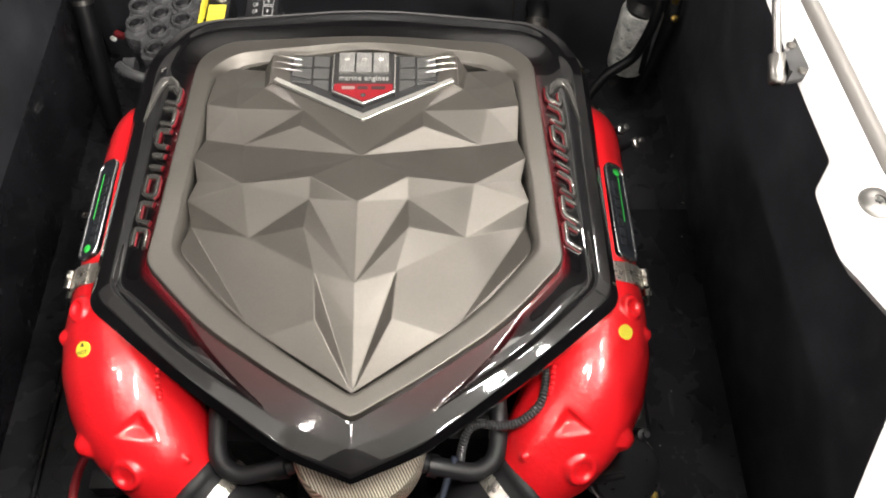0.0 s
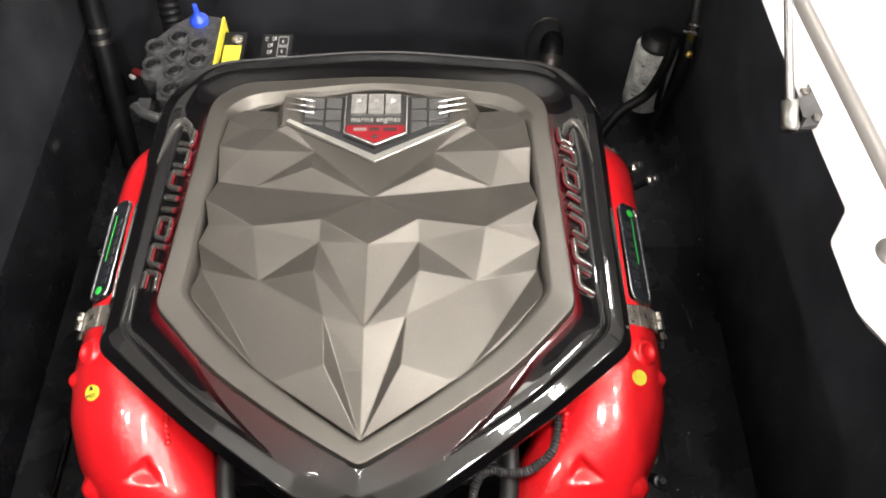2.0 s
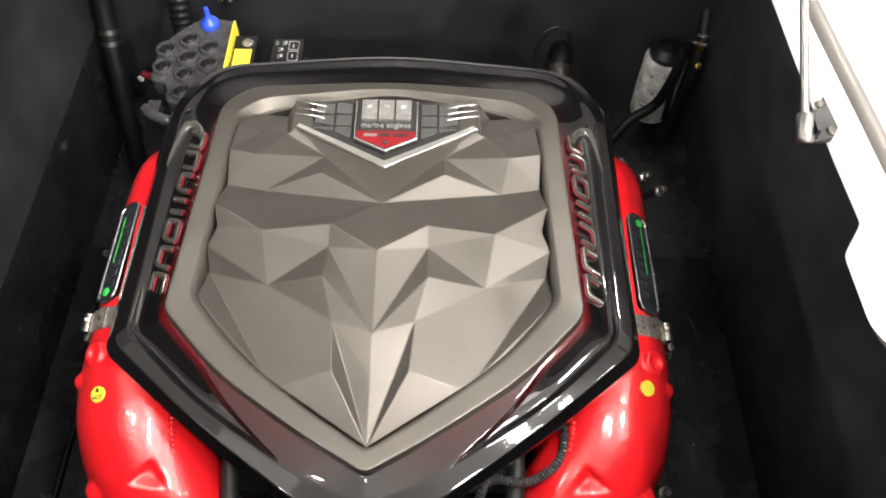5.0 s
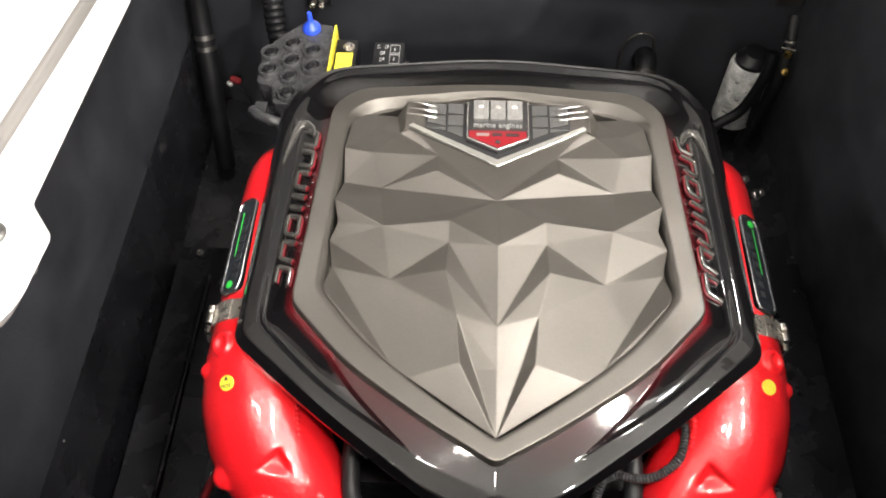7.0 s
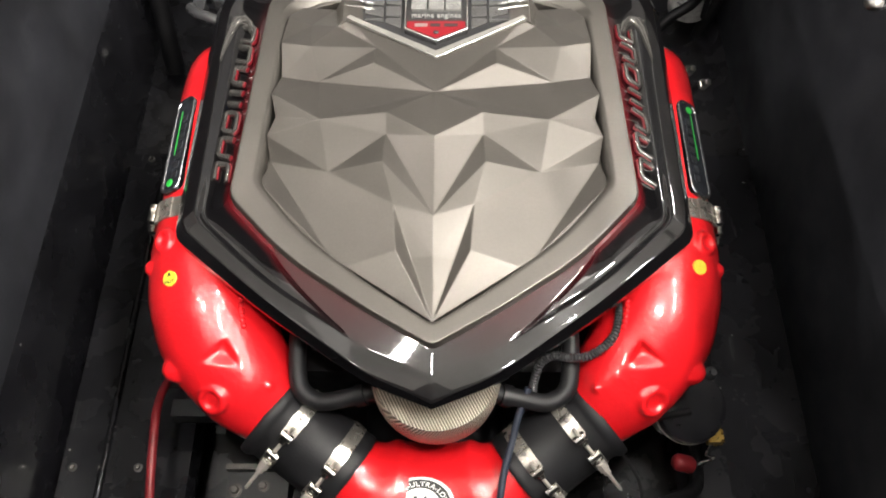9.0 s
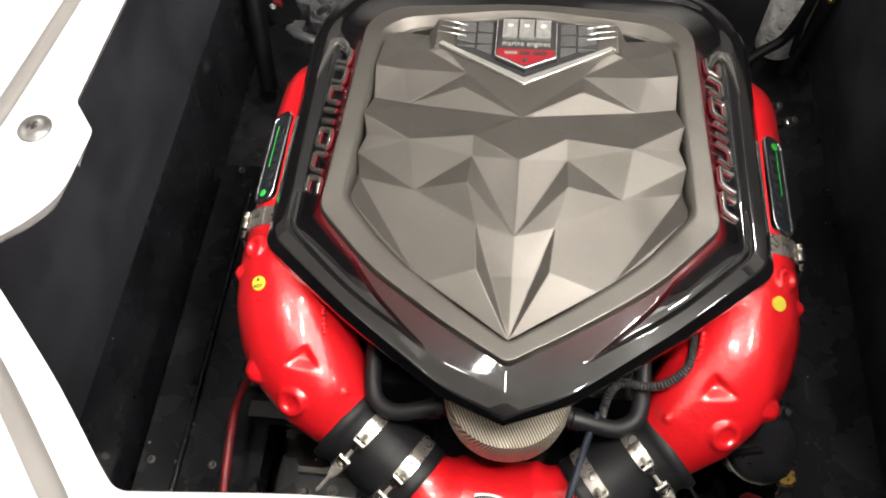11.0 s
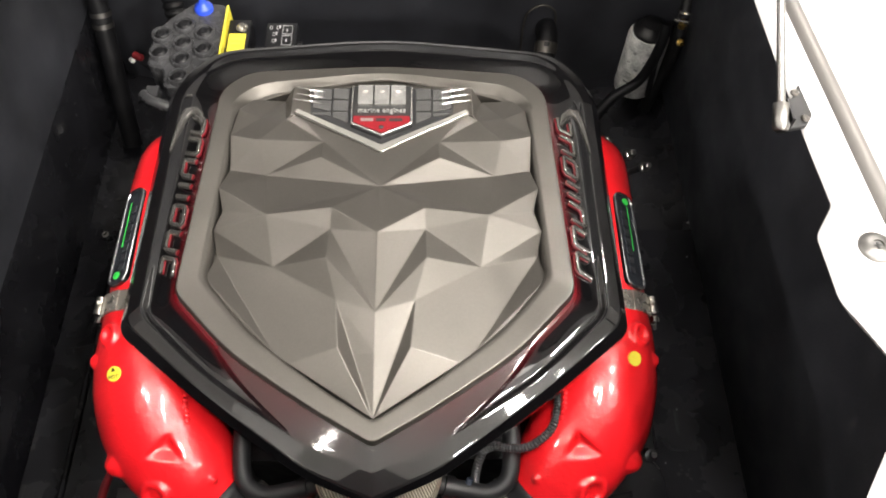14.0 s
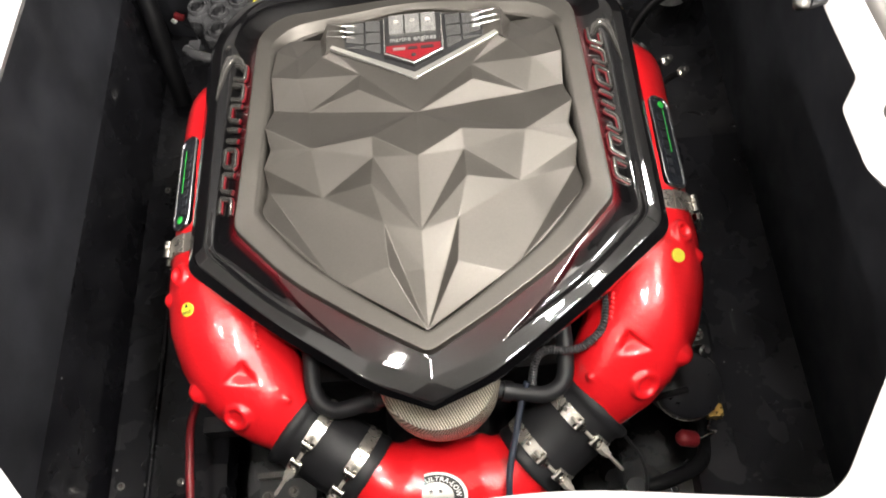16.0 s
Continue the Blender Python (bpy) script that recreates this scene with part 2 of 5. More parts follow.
def walls():
    # side liners stand a little proud of the hull below them
    for s, name in ((-1, "wall_port"), (1, "wall_starboard")):
        bm = bmesh.new()
        x0, x1 = sorted((s * 0.65, s * 0.668))
        box(bm, x0, -0.75, 0.49 if s < 0 else 0.235, x1, 0.86, DECK - 0.05)
        bevelled(bm, 0.004)
        structure(name, bm, LINER, "matt black liner panel along the bay side", "wall", 40)
        bm = bmesh.new()
        prof = [(s * 0.668, 0.53), (s * 0.655, 0.49), (s * (0.65 if s < 0 else 0.66), 0.24), (s * 0.47, 0.19), (s * 0.30, 0.16), (s * 0.30, 0.12), (s * 0.70, 0.12), (s * 0.70, 0.53)]
        loops(bm, [[(x, y, z) for x, z in prof] for y in (-0.75, 0.86)], True, True)
        structure("hull_side_" + name[5:], bm, HULL_BLACK, "black gelcoat hull side of the bay", "hull")
    bm = bmesh.new()
    box(bm, -0.30, -0.75, 0.10, 0.30, 0.86, 0.14)
    structure("floor", bm, HULL_BLACK, "black gelcoat bilge floor under the engine", "floor")
    for name, y0, y1 in (("wall_rear", 0.82, 0.86), ("wall_front", -0.75, -0.71)):
        bm = bmesh.new()
        box(bm, -0.70, y0, 0.10, 0.70, y1, DECK - 0.05)
        structure(name, bm, LINER, "black bulkhead closing the engine bay", "wall")


def rear_panel():
    half = [(0.0, 0.588), (0.560, 0.587), (0.580, 0.61), (0.580, DECK - 0.052), (0.0, DECK - 0.052)]
    pts = rounded([Vector(p) for p in half] + [Vector((-x, z)) for x, z in reversed(half[1:-1])], [0.1, 0.02, 0.01, 0.001, 0.001, 0.001, 0.01, 0.02], 5)
    bm = bmesh.new()
    loops(bm, [[(p.x, 0.819, p.y) for p in pts], [(p.x, 0.803, p.y) for p in pts], [(p.x, 0.800, p.y) for p in inset(pts, 0.003)]], True, True)
    structure("wall_panel", bm, GELCOAT, "white gelcoat panel above the black rear bulkhead", "wall", 40)


def showroom():
    plain = material("showroom_paint", (0.74, 0.73, 0.72), 0.7, vary=0.05, vary_scale=0.6)
    dim = material("ceiling_paint", (0.43, 0.43, 0.43), 0.8, vary=0.1, vary_scale=0.5)
    conc = material("showroom_concrete", (0.32, 0.31, 0.29), 0.5, vary=0.15, vary_scale=0.8, bump=0.1, bump_scale=30)
    bm = bmesh.new()
    box(bm, -6, -7, -0.75, 6, 7, -0.65)
    structure("showroom_floor", bm, conc, "grey polished concrete showroom floor", "floor")
    bm = bmesh.new()
    box(bm, -6, -7, 4.0, 6, 7, 4.1)
    structure("ceiling", bm, dim, "grey painted showroom ceiling", "ceiling")
    for name, b in (("wall_west", (-6.1, -7, -0.7, -6, 7, 4.1)), ("wall_east", (6, -7, -0.7, 6.1, 7, 4.1)),
                    ("wall_south", (-6, -7.1, -0.7, 6, -7, 4.1)), ("wall_north", (-6, 7, -0.7, 6, 7.1, 4.1))):
        bm = bmesh.new()
        box(bm, *b)
        structure(name, bm, plain, "plain light showroom wall", "wall")
    bm = bmesh.new()
    ring = DECK_EDGE
    loops(bm, [at_z(ring, DECK - 0.05), at_z([(x * 1.0, y) for x, y in ring], 0.3), at_z([(x * 0.6, y) for x, y in ring], -0.3)])
    structure("hull", bm, GELCOAT, "white outer hull of the boat on the showroom floor", "hull")


deck()
walls()
rear_panel()
showroom()


# ---------------------------------------------------------------- more materials
def red_fade_paint():
    """Black clear-coated paint that fades into candy red along the grey rim."""
    m = material("black_and_candy_red_paint", (0.0018, 0.0018, 0.0022), 0.3, coat=1.0, coat_rough=0.04, spec=0.08)
    nt = m.node_tree
    b = nt.nodes["Principled BSDF"]
    at = nt.nodes.new("ShaderNodeAttribute")
    at.attribute_name = "fade"
    tc = nt.nodes.new("ShaderNodeTexCoord")
    fl = nt.nodes.new("ShaderNodeTexVoronoi")
    fl.inputs["Scale"].default_value = 900
    nt.links.new(tc.outputs["Object"], fl.inputs["Vector"])
    mix = nt.nodes.new("ShaderNodeMix")
    mix.data_type = "RGBA"
    mix.inputs["A"].default_value = (0.0018, 0.0018, 0.0022, 1)
    mix.inputs["B"].default_value = (0.26, 0.003, 0.012, 1)
    nt.links.new(at.outputs["Fac"], mix.inputs["Factor"])
    flake = nt.nodes.new("ShaderNodeMix")
    flake.data_type = "RGBA"
    flake.blend_type = "ADD"
    ramp = nt.nodes.new("ShaderNodeMapRange")
    ramp.inputs["From Min"].default_value, ramp.inputs["From Max"].default_value = 0.0, 1.0
    ramp.inputs["To Min"].default_value, ramp.inputs["To Max"].default_value = 0.0, 0.003
    nt.links.new(fl.outputs["Color"], ramp.inputs["Value"])
    nt.links.new(ramp.outputs["Result"], flake.inputs["Factor"])
    nt.links.new(mix.outputs["Result"], flake.inputs["A"])
    flake.inputs["B"].default_value = (0.5, 0.42, 0.42, 1)
    nt.links.new(flake.outputs["Result"], b.inputs["Base Color"])
    return m


def mesh_metal():
    """Woven stainless gauze: two crossed wave patterns drive its relief and tone."""
    m = material("woven_steel_gauze", (0.55, 0.50, 0.42), 0.42, metal=0.6)
    nt = m.node_tree
    b = nt.nodes["Principled BSDF"]
    tc = nt.nodes.new("ShaderNodeTexCoord")
    waves = []
    for way in ((0.70, 0.35, -0.60), (0.70, -0.35, 0.60)):
        dot = nt.nodes.new("ShaderNodeVectorMath")
        dot.operation = "DOT_PRODUCT"
        dot.inputs[1].default_value = [v * 2 * math.pi / 0.0027 for v in way]
        nt.links.new(tc.outputs["Object"], dot.inputs[0])
        sine = nt.nodes.new("ShaderNodeMath")
        sine.operation = "SINE"
        nt.links.new(dot.outputs["Value"], sine.inputs[0])
        w = nt.nodes.new("ShaderNodeMath")
        w.operation = "MULTIPLY_ADD"
        w.inputs[1].default_value = w.inputs[2].default_value = 0.5
        nt.links.new(sine.outputs[0], w.inputs[0])
        waves.append(w)
    mx = nt.nodes.new("ShaderNodeMath")
    mx.operation = "MULTIPLY_ADD"
    mx.inputs[1].default_value = 0.15
    thin = nt.nodes.new("ShaderNodeMath")
    thin.operation = "MULTIPLY"
    thin.inputs[1].default_value = 0.85
    nt.links.new(waves[0].outputs[0], thin.inputs[0])
    nt.links.new(waves[1].outputs[0], mx.inputs[0])
    nt.links.new(thin.outputs[0], mx.inputs[2])
    bp = nt.nodes.new("ShaderNodeBump")
    bp.inputs["Strength"].default_value, bp.inputs["Distance"].default_value = 0.9, 0.0015
    nt.links.new(mx.outputs[0], bp.inputs["Height"])
    nt.links.new(bp.outputs["Normal"], b.inputs["Normal"])
    cr = nt.nodes.new("ShaderNodeMix")
    cr.data_type = "RGBA"
    cr.inputs["A"].default_value, cr.inputs["B"].default_value = (0.11, 0.098, 0.076, 1), (0.74, 0.68, 0.56, 1)
    nt.links.new(mx.outputs[0], cr.inputs["Factor"])
    nt.links.new(cr.outputs["Result"], b.inputs["Base Color"])
    return m


SHELL_PAINT = red_fade_paint()
SHELL_PAINT.node_tree.nodes["Principled BSDF"].inputs["Coat IOR"].default_value = 1.75
GAUZE = mesh_metal()
BADGE_GREY = material("badge_grey", (0.022, 0.022, 0.023), 0.4, metal=0.3, vary=0.1, vary_scale=60)
BLACK_PLASTIC = material("black_plastic", (0.0062, 0.0062, 0.0070), 0.40, vary=0.2, vary_scale=20, bump=0.1, bump_scale=400, rough_vary=0.1, spec=0.30)
DARK_GREY_PLASTIC = material("dark_grey_plastic", (0.034, 0.034, 0.036), 0.26, vary=0.15, vary_scale=25, bump=0.1, bump_scale=500, rough_vary=0.1)
BADGE_RED = material("badge_red", (0.15, 0.004, 0.008), 0.35)
YELLOW = material("yellow_label", (0.62, 0.53, 0.045), 0.45, vary=0.03)
GREEN = material("green_enamel", (0.03, 0.45, 0.06), 0.35, coat=0.5)
WHITE_LABEL = material("white_label", (0.62, 0.62, 0.60), 0.5, vary=0.08, vary_scale=30)
INK = material("black_ink", (0.012, 0.012, 0.012), 0.5)
BRASS = material("brass", (0.62, 0.42, 0.12), 0.3, metal=1.0, vary=0.1, vary_scale=60, rough_vary=0.1)
BLUE = material("blue_plastic", (0.02, 0.06, 0.55), 0.35, coat=0.3)
RED_CAP = material("dull_red_rubber", (0.15, 0.008, 0.012), 0.5, vary=0.2, vary_scale=40)
STEEL_DARK2 = material("dark_metal", (0.06, 0.055, 0.05), 0.4, metal=0.7, vary=0.2, vary_scale=30)
STEEL_DARK = material("dull_steel", (0.22, 0.21, 0.20), 0.35, metal=1.0, vary=0.2, vary_scale=40)
SEAL_GREY = material("grey_anodised_trim", (0.13, 0.123, 0.117), 0.45, metal=0.45, vary=0.08, vary_scale=8, rough_vary=0.08)


# ---------------------------------------------------------------- things
def thing(name, label, category, group="", at=(0, 0, 0)):
    ob = new(name)
    ob.empty_display_size = 0.05
    ob.matrix_basis = pose(*at)
    return tagged(ob, label, category, group)


def writing(text, size, mat, parent, name="lettering", m=None, place=None, depth=0.0006, spacing=1.0):
    """Raised letters of the built-in font; place maps a flat point (x, y, height) to its own place."""
    cu = bpy.data.curves.new(name, "FONT")
    cu.body, cu.size, cu.align_x, cu.align_y, cu.extrude, cu.space_character = text, size, "CENTER", "CENTER", depth / 2, spacing
    cu.resolution_u = 3
    cu.offset = size * 0.012
    tmp = new(name + "_source", cu)
    bpy.context.view_layer.update()
    me = bpy.data.meshes.new_from_object(tmp.evaluated_get(bpy.context.evaluated_depsgraph_get()))
    bpy.data.objects.remove(tmp)
    if place:
        for v in me.vertices:
            v.co = Vector(place(v.co.x, v.co.y, v.co.z))
    me.materials.clear()
    me.materials.append(mat)
    ob = new(name, me)
    ob.parent = parent
    if m is not None:
        ob.matrix_basis = m
    return ob


def surface_frame(p, normal, up=(0, 0, 1)):
    """A pose at p whose z is the normal and whose y is nearest to up."""
    z = Vector(normal).normalized()
    x = Vector(up).cross(z)
    x = x.normalized() if x.length > 1e-5 else Vector((1, 0, 0))
    y = z.cross(x)
    return Matrix(((x.x, y.x, z.x, p[0]), (x.y, y.y, z.y, p[1]), (x.z, y.z, z.z, p[2]), (0, 0, 0, 1)))


def transform(bm, m, start=0):
    bmesh.ops.transform(bm, matrix=m, verts=list(bm.verts)[start:])
    return bm


def lathe(bm, profile, n=24, m=None, close=True):
    """A turned shape round z; profile of (radius, height)."""
    rings = [[(r * math.cos(2 * math.pi * k / n), r * math.sin(2 * math.pi * k / n), h) for k in range(n)] for r, h in profile]
    s = len(bm.verts)
    loops(bm, rings, close, close)
    if m is not None:
        bm.verts.ensure_lookup_table()
        transform(bm, m, s)


def hex_bolt(name, p, normal, r, h, mat, parent=None, label="", washer=True):
    bm = bmesh.new()
    if washer:
        lathe(bm, [(r * 1.5, 0), (r * 1.5, r * 0.25), (r * 1.2, r * 0.3)], 16)
    lathe(bm, [(r, r * 0.2), (r, h * 0.8), (r * 0.8, h)], 6)
    transform(bm, surface_frame(p, normal))
    return link(name, bm, mat, parent, label, 30)


# ---------------------------------------------------------------- the engine cover
def crown(y):
    """Height of the cover's top along its length."""
    d = y + 0.05
    return 0.806 - (0.30 if d > 0 else 0.15) * d * d


def outline3(half, radii, n=7):
    pts = [Vector(p) for p in half] + [Vector((-p[0], p[1], p[2])) for p in reversed(half[1:-1])]
    r = list(radii) + list(reversed(radii[1:-1]))
    return rounded(pts, r, n)


def crowned(half, dz):
    return [(x, y, crown(y) + dz) for x, y in half]


RING_OUT = [(0.0, -0.2815), (0.075, -0.2385), (0.179, -0.168), (0.2545, -0.087), (0.249, 0.283), (0.213, 0.328), (0.0, 0.346)]
RING_IN = [(0.0, -0.2520), (0.0758, -0.2025), (0.158, -0.1375), (0.2175, -0.064), (0.2145, 0.240), (0.180, 0.278), (0.0, 0.3205)]
R_RAD = [0.010, 0.06, 0.045, 0.014, 0.06, 0.06, 0.06]


def blend(a, b, t):
    return [tuple((1 - t) * u + t * v for u, v in zip(p, q)) for p, q in zip(a, b)]


def trough(t, y):
    """Depth of the shell's trough, t of the way from the rim to the lip: a long slope down, then a short wall up."""
    front = min(1.0, max(0.0, (-0.02 - y) / 0.08))
    depth = 0.0055 + 0.0025 * front if y < 0.1 else max(0.003, 0.0055 - 0.014 * (y - 0.1))
    t = min(1.0, max(0.0, t))
    if t < 0.74:
        return depth * math.sin(0.5 * math.pi * (t / 0.74) ** 1.35)
    k = (t - 0.74) / 0.25
    return depth * max(0.0, 1 - k * k * (3 - 2 * k)) if k < 1 else 0.0


def fold(t):
    """Where the trough ends at the flat facets of the nose: the distance from the middle, t of the way from the rim to the lip."""
    return 0.195 - 0.05 * t - 0.068 * t * t


def shell_top(x, y):
    """Height of the shell's side between the rim and the lip."""
    z0, z1 = crown(y) - 0.012, 0.7880 - 0.0594 * (y + 0.1105)
    t = (x - 0.2525) / 0.0505
    return z0 + (z1 - z0) * min(1.0, t) - trough(t, y)


def cover_shell(cover):
    r0 = crowned(RING_OUT, -0.012)
    crest = [(0, -0.3080, 0.7795), (0.0775, -0.2785, 0.7820), (0.205, -0.1965, 0.7855), (0.2985, -0.1105, 0.7880), (0.3080, 0.294, 0.7640), (0.270, 0.385, 0.7455), (0, 0.4150, 0.7467)]
    outer = [(0, -0.3375, 0.7655), (0.0768, -0.3045, 0.7720), (0.205, -0.2130, 0.7825), (0.3130, -0.1215, 0.7875), (0.3215, 0.298, 0.7635), (0.277, 0.392, 0.7430), (0, 0.422, 0.743)]
    side = [(0, -0.3410, 0.7570), (0.0780, -0.3110, 0.7600), (0.207, -0.2235, 0.7680), (0.3225, -0.1295, 0.7740), (0.3330, 0.302, 0.7480), (0.283, 0.400, 0.725), (0, 0.429, 0.725)]
    foot = [(0, -0.3370, 0.7420), (0.0775, -0.3080, 0.7440), (0.206, -0.2215, 0.7500), (0.3225, -0.1295, 0.7500), (0.3345, 0.302, 0.7200), (0.284, 0.401, 0.700), (0, 0.430, 0.700)]
    under = [(x * 0.94, y * 0.94, z - 0.002) for x, y, z in foot]
    inner = [(x * 0.82, y * 0.82, z) for x, y, z in foot]
    rad = [0.0015, 0.03, 0.05, 0.016, 0.08, 0.09, 0.08]
    guide = outline3(crest, rad)
    steps = [max(1, math.ceil((b - a).length / (0.002 if a.y < -0.1 else 0.009))) for a, b in zip(guide, guide[1:] + guide[:1])]

    def dense(ring):
        """The outline with more points along its long stretches."""
        return [a.lerp(b, k / n) for a, b, n in zip(ring, ring[1:] + ring[:1], steps) for k in range(n)]

    def dipped(t):
        """The trough inside the lip, which ends in a slanting fold where the flat facets of the nose begin."""
        ring = dense(outline3(blend(r0, crest, t), [max(0.0015, 0.010 - 0.08 * t)] + (R_RAD if t < 0.8 else rad)[1:]))
        for q in ring:
            k = min(1.0, max(0.0, (abs(q.x) - fold(t) + 0.003) / 0.018)) if q.y < -0.03 else 1.0
            q.z -= trough(t, q.y) * k * k * (3 - 2 * k)
        return ring

    rings = [(dense(outline3(crowned(RING_IN, -0.03), R_RAD)), 0.0)]
    bed = [0.02 * k for k in range(50)]
    rings += [(dipped(t), t) for t in bed]
    rings += [(dense(outline3(blend(crest, outer, t), rad)), 1.0) for t in (0.03, 0.10, 0.30, 0.55, 0.82, 0.96)]
    rings += [(dense(outline3(blend(outer, side, t), rad)), 1.0) for t in (0.05, 0.16, 0.36, 0.62, 0.85, 1.0)]
    rings += [(dense(outline3(q, rad)), 1.0) for q in (foot, under, inner)]
    bm = bmesh.new()
    fade = bm.verts.layers.float.new("fade")
    vs = loops(bm, [r for r, _ in rings])
    around = len(vs[0])
    at_crest = ((len(bed) + 1) * around, (len(bed) + 2) * around)
    for ring, (_, f) in zip(vs, rings):
        for v in ring:
            # the red lies along the rim and the fold of the trough, is a faint tinge on the nose and dies away at the back
            back = 1.0 if v.co.y < 0.20 else max(0.12, 1.0 - (v.co.y - 0.20) / 0.08)
            past = abs(v.co.x) - fold(f)
            if v.co.y < -0.03 and past < 0:
                v[fade] = 0.10 * min(1.0, abs(v.co.x) / 0.10) * max(0.0, 1 - 0.8 * f) if f < 1 else 0.0
            else:
                front = min(1.0, max(0.0, (-0.03 - v.co.y) / 0.06))
                v[fade] = (0.26 + 0.08 * front) * back * max(max(0.0, 1 - f / 0.26) ** 1.2, front * 0.5 * max(0.0, 1 - past / 0.030) * max(0.0, 1 - f))
    shell = part("shell", bm, SHELL_PAINT, cover, "glossy black shell fading to candy red at the rim", 30)
    # the lip breaks sharply round the nose
    for e in shell.data.edges:
        a, b = e.vertices
        if at_crest[0] <= a < at_crest[1] and at_crest[0] <= b < at_crest[1] and max(abs(shell.data.vertices[a].co.x), abs(shell.data.vertices[b].co.x)) < 0.13 and shell.data.vertices[a].co.y < 0:
            e.use_edge_sharp = True
        # and the nose has a ridge down its middle
        elif a >= 4 * around and max(abs(shell.data.vertices[k].co.x) for k in (a, b)) < 0.0004 and shell.data.vertices[a].co.y < 0:
            e.use_edge_sharp = True


def cover_rim(cover):
    """A flat band whose inner edge rolls to the panel, with a crisp steep chamfer across the back."""
    rings = []
    for t, dz, rear in ((0.0, -0.016, -0.016), (0.012, -0.005, -0.005), (0.035, -0.0008, -0.0008), (0.065, 0.0010, 0.0010), (0.10, 0.0014, 0.0014), (0.135, 0.0014, 0.0014), (0.17, 0.0014, 0.0014), (0.58, 0.0014, 0.0014), (0.655, 0.0014, 0.0012), (0.67, 0.0014, 0.0006),
                        (0.70, 0.0014, -0.0014), (0.76, 0.0014, -0.0054), (0.80, 0.0011, -0.0080), (0.86, 0.0004, -0.0116), (0.90, -0.0006, -0.0134), (0.945, -0.0026, -0.0140), (0.975, -0.0058, -0.0146), (1.0, -0.0115, -0.0155), (1.01, -0.03, -0.03)):
        ring = outline3(blend(crowned(RING_OUT, 0), crowned(RING_IN, 0), t), R_RAD)
        for q in ring:
            w = min(1.0, max(0.0, (q.y - 0.235) / 0.03))
            q.z += dz + (rear * (0.45 + 0.55 * min(1.0, abs(q.x) / 0.12) if -0.015 < rear < 0 else 1.0) - dz) * w
        rings.append(ring)
    bm = bmesh.new()
    loops(bm, rings)
    part("rim", bm, SATIN_GREY, cover, "satin grey raised rim", 24)


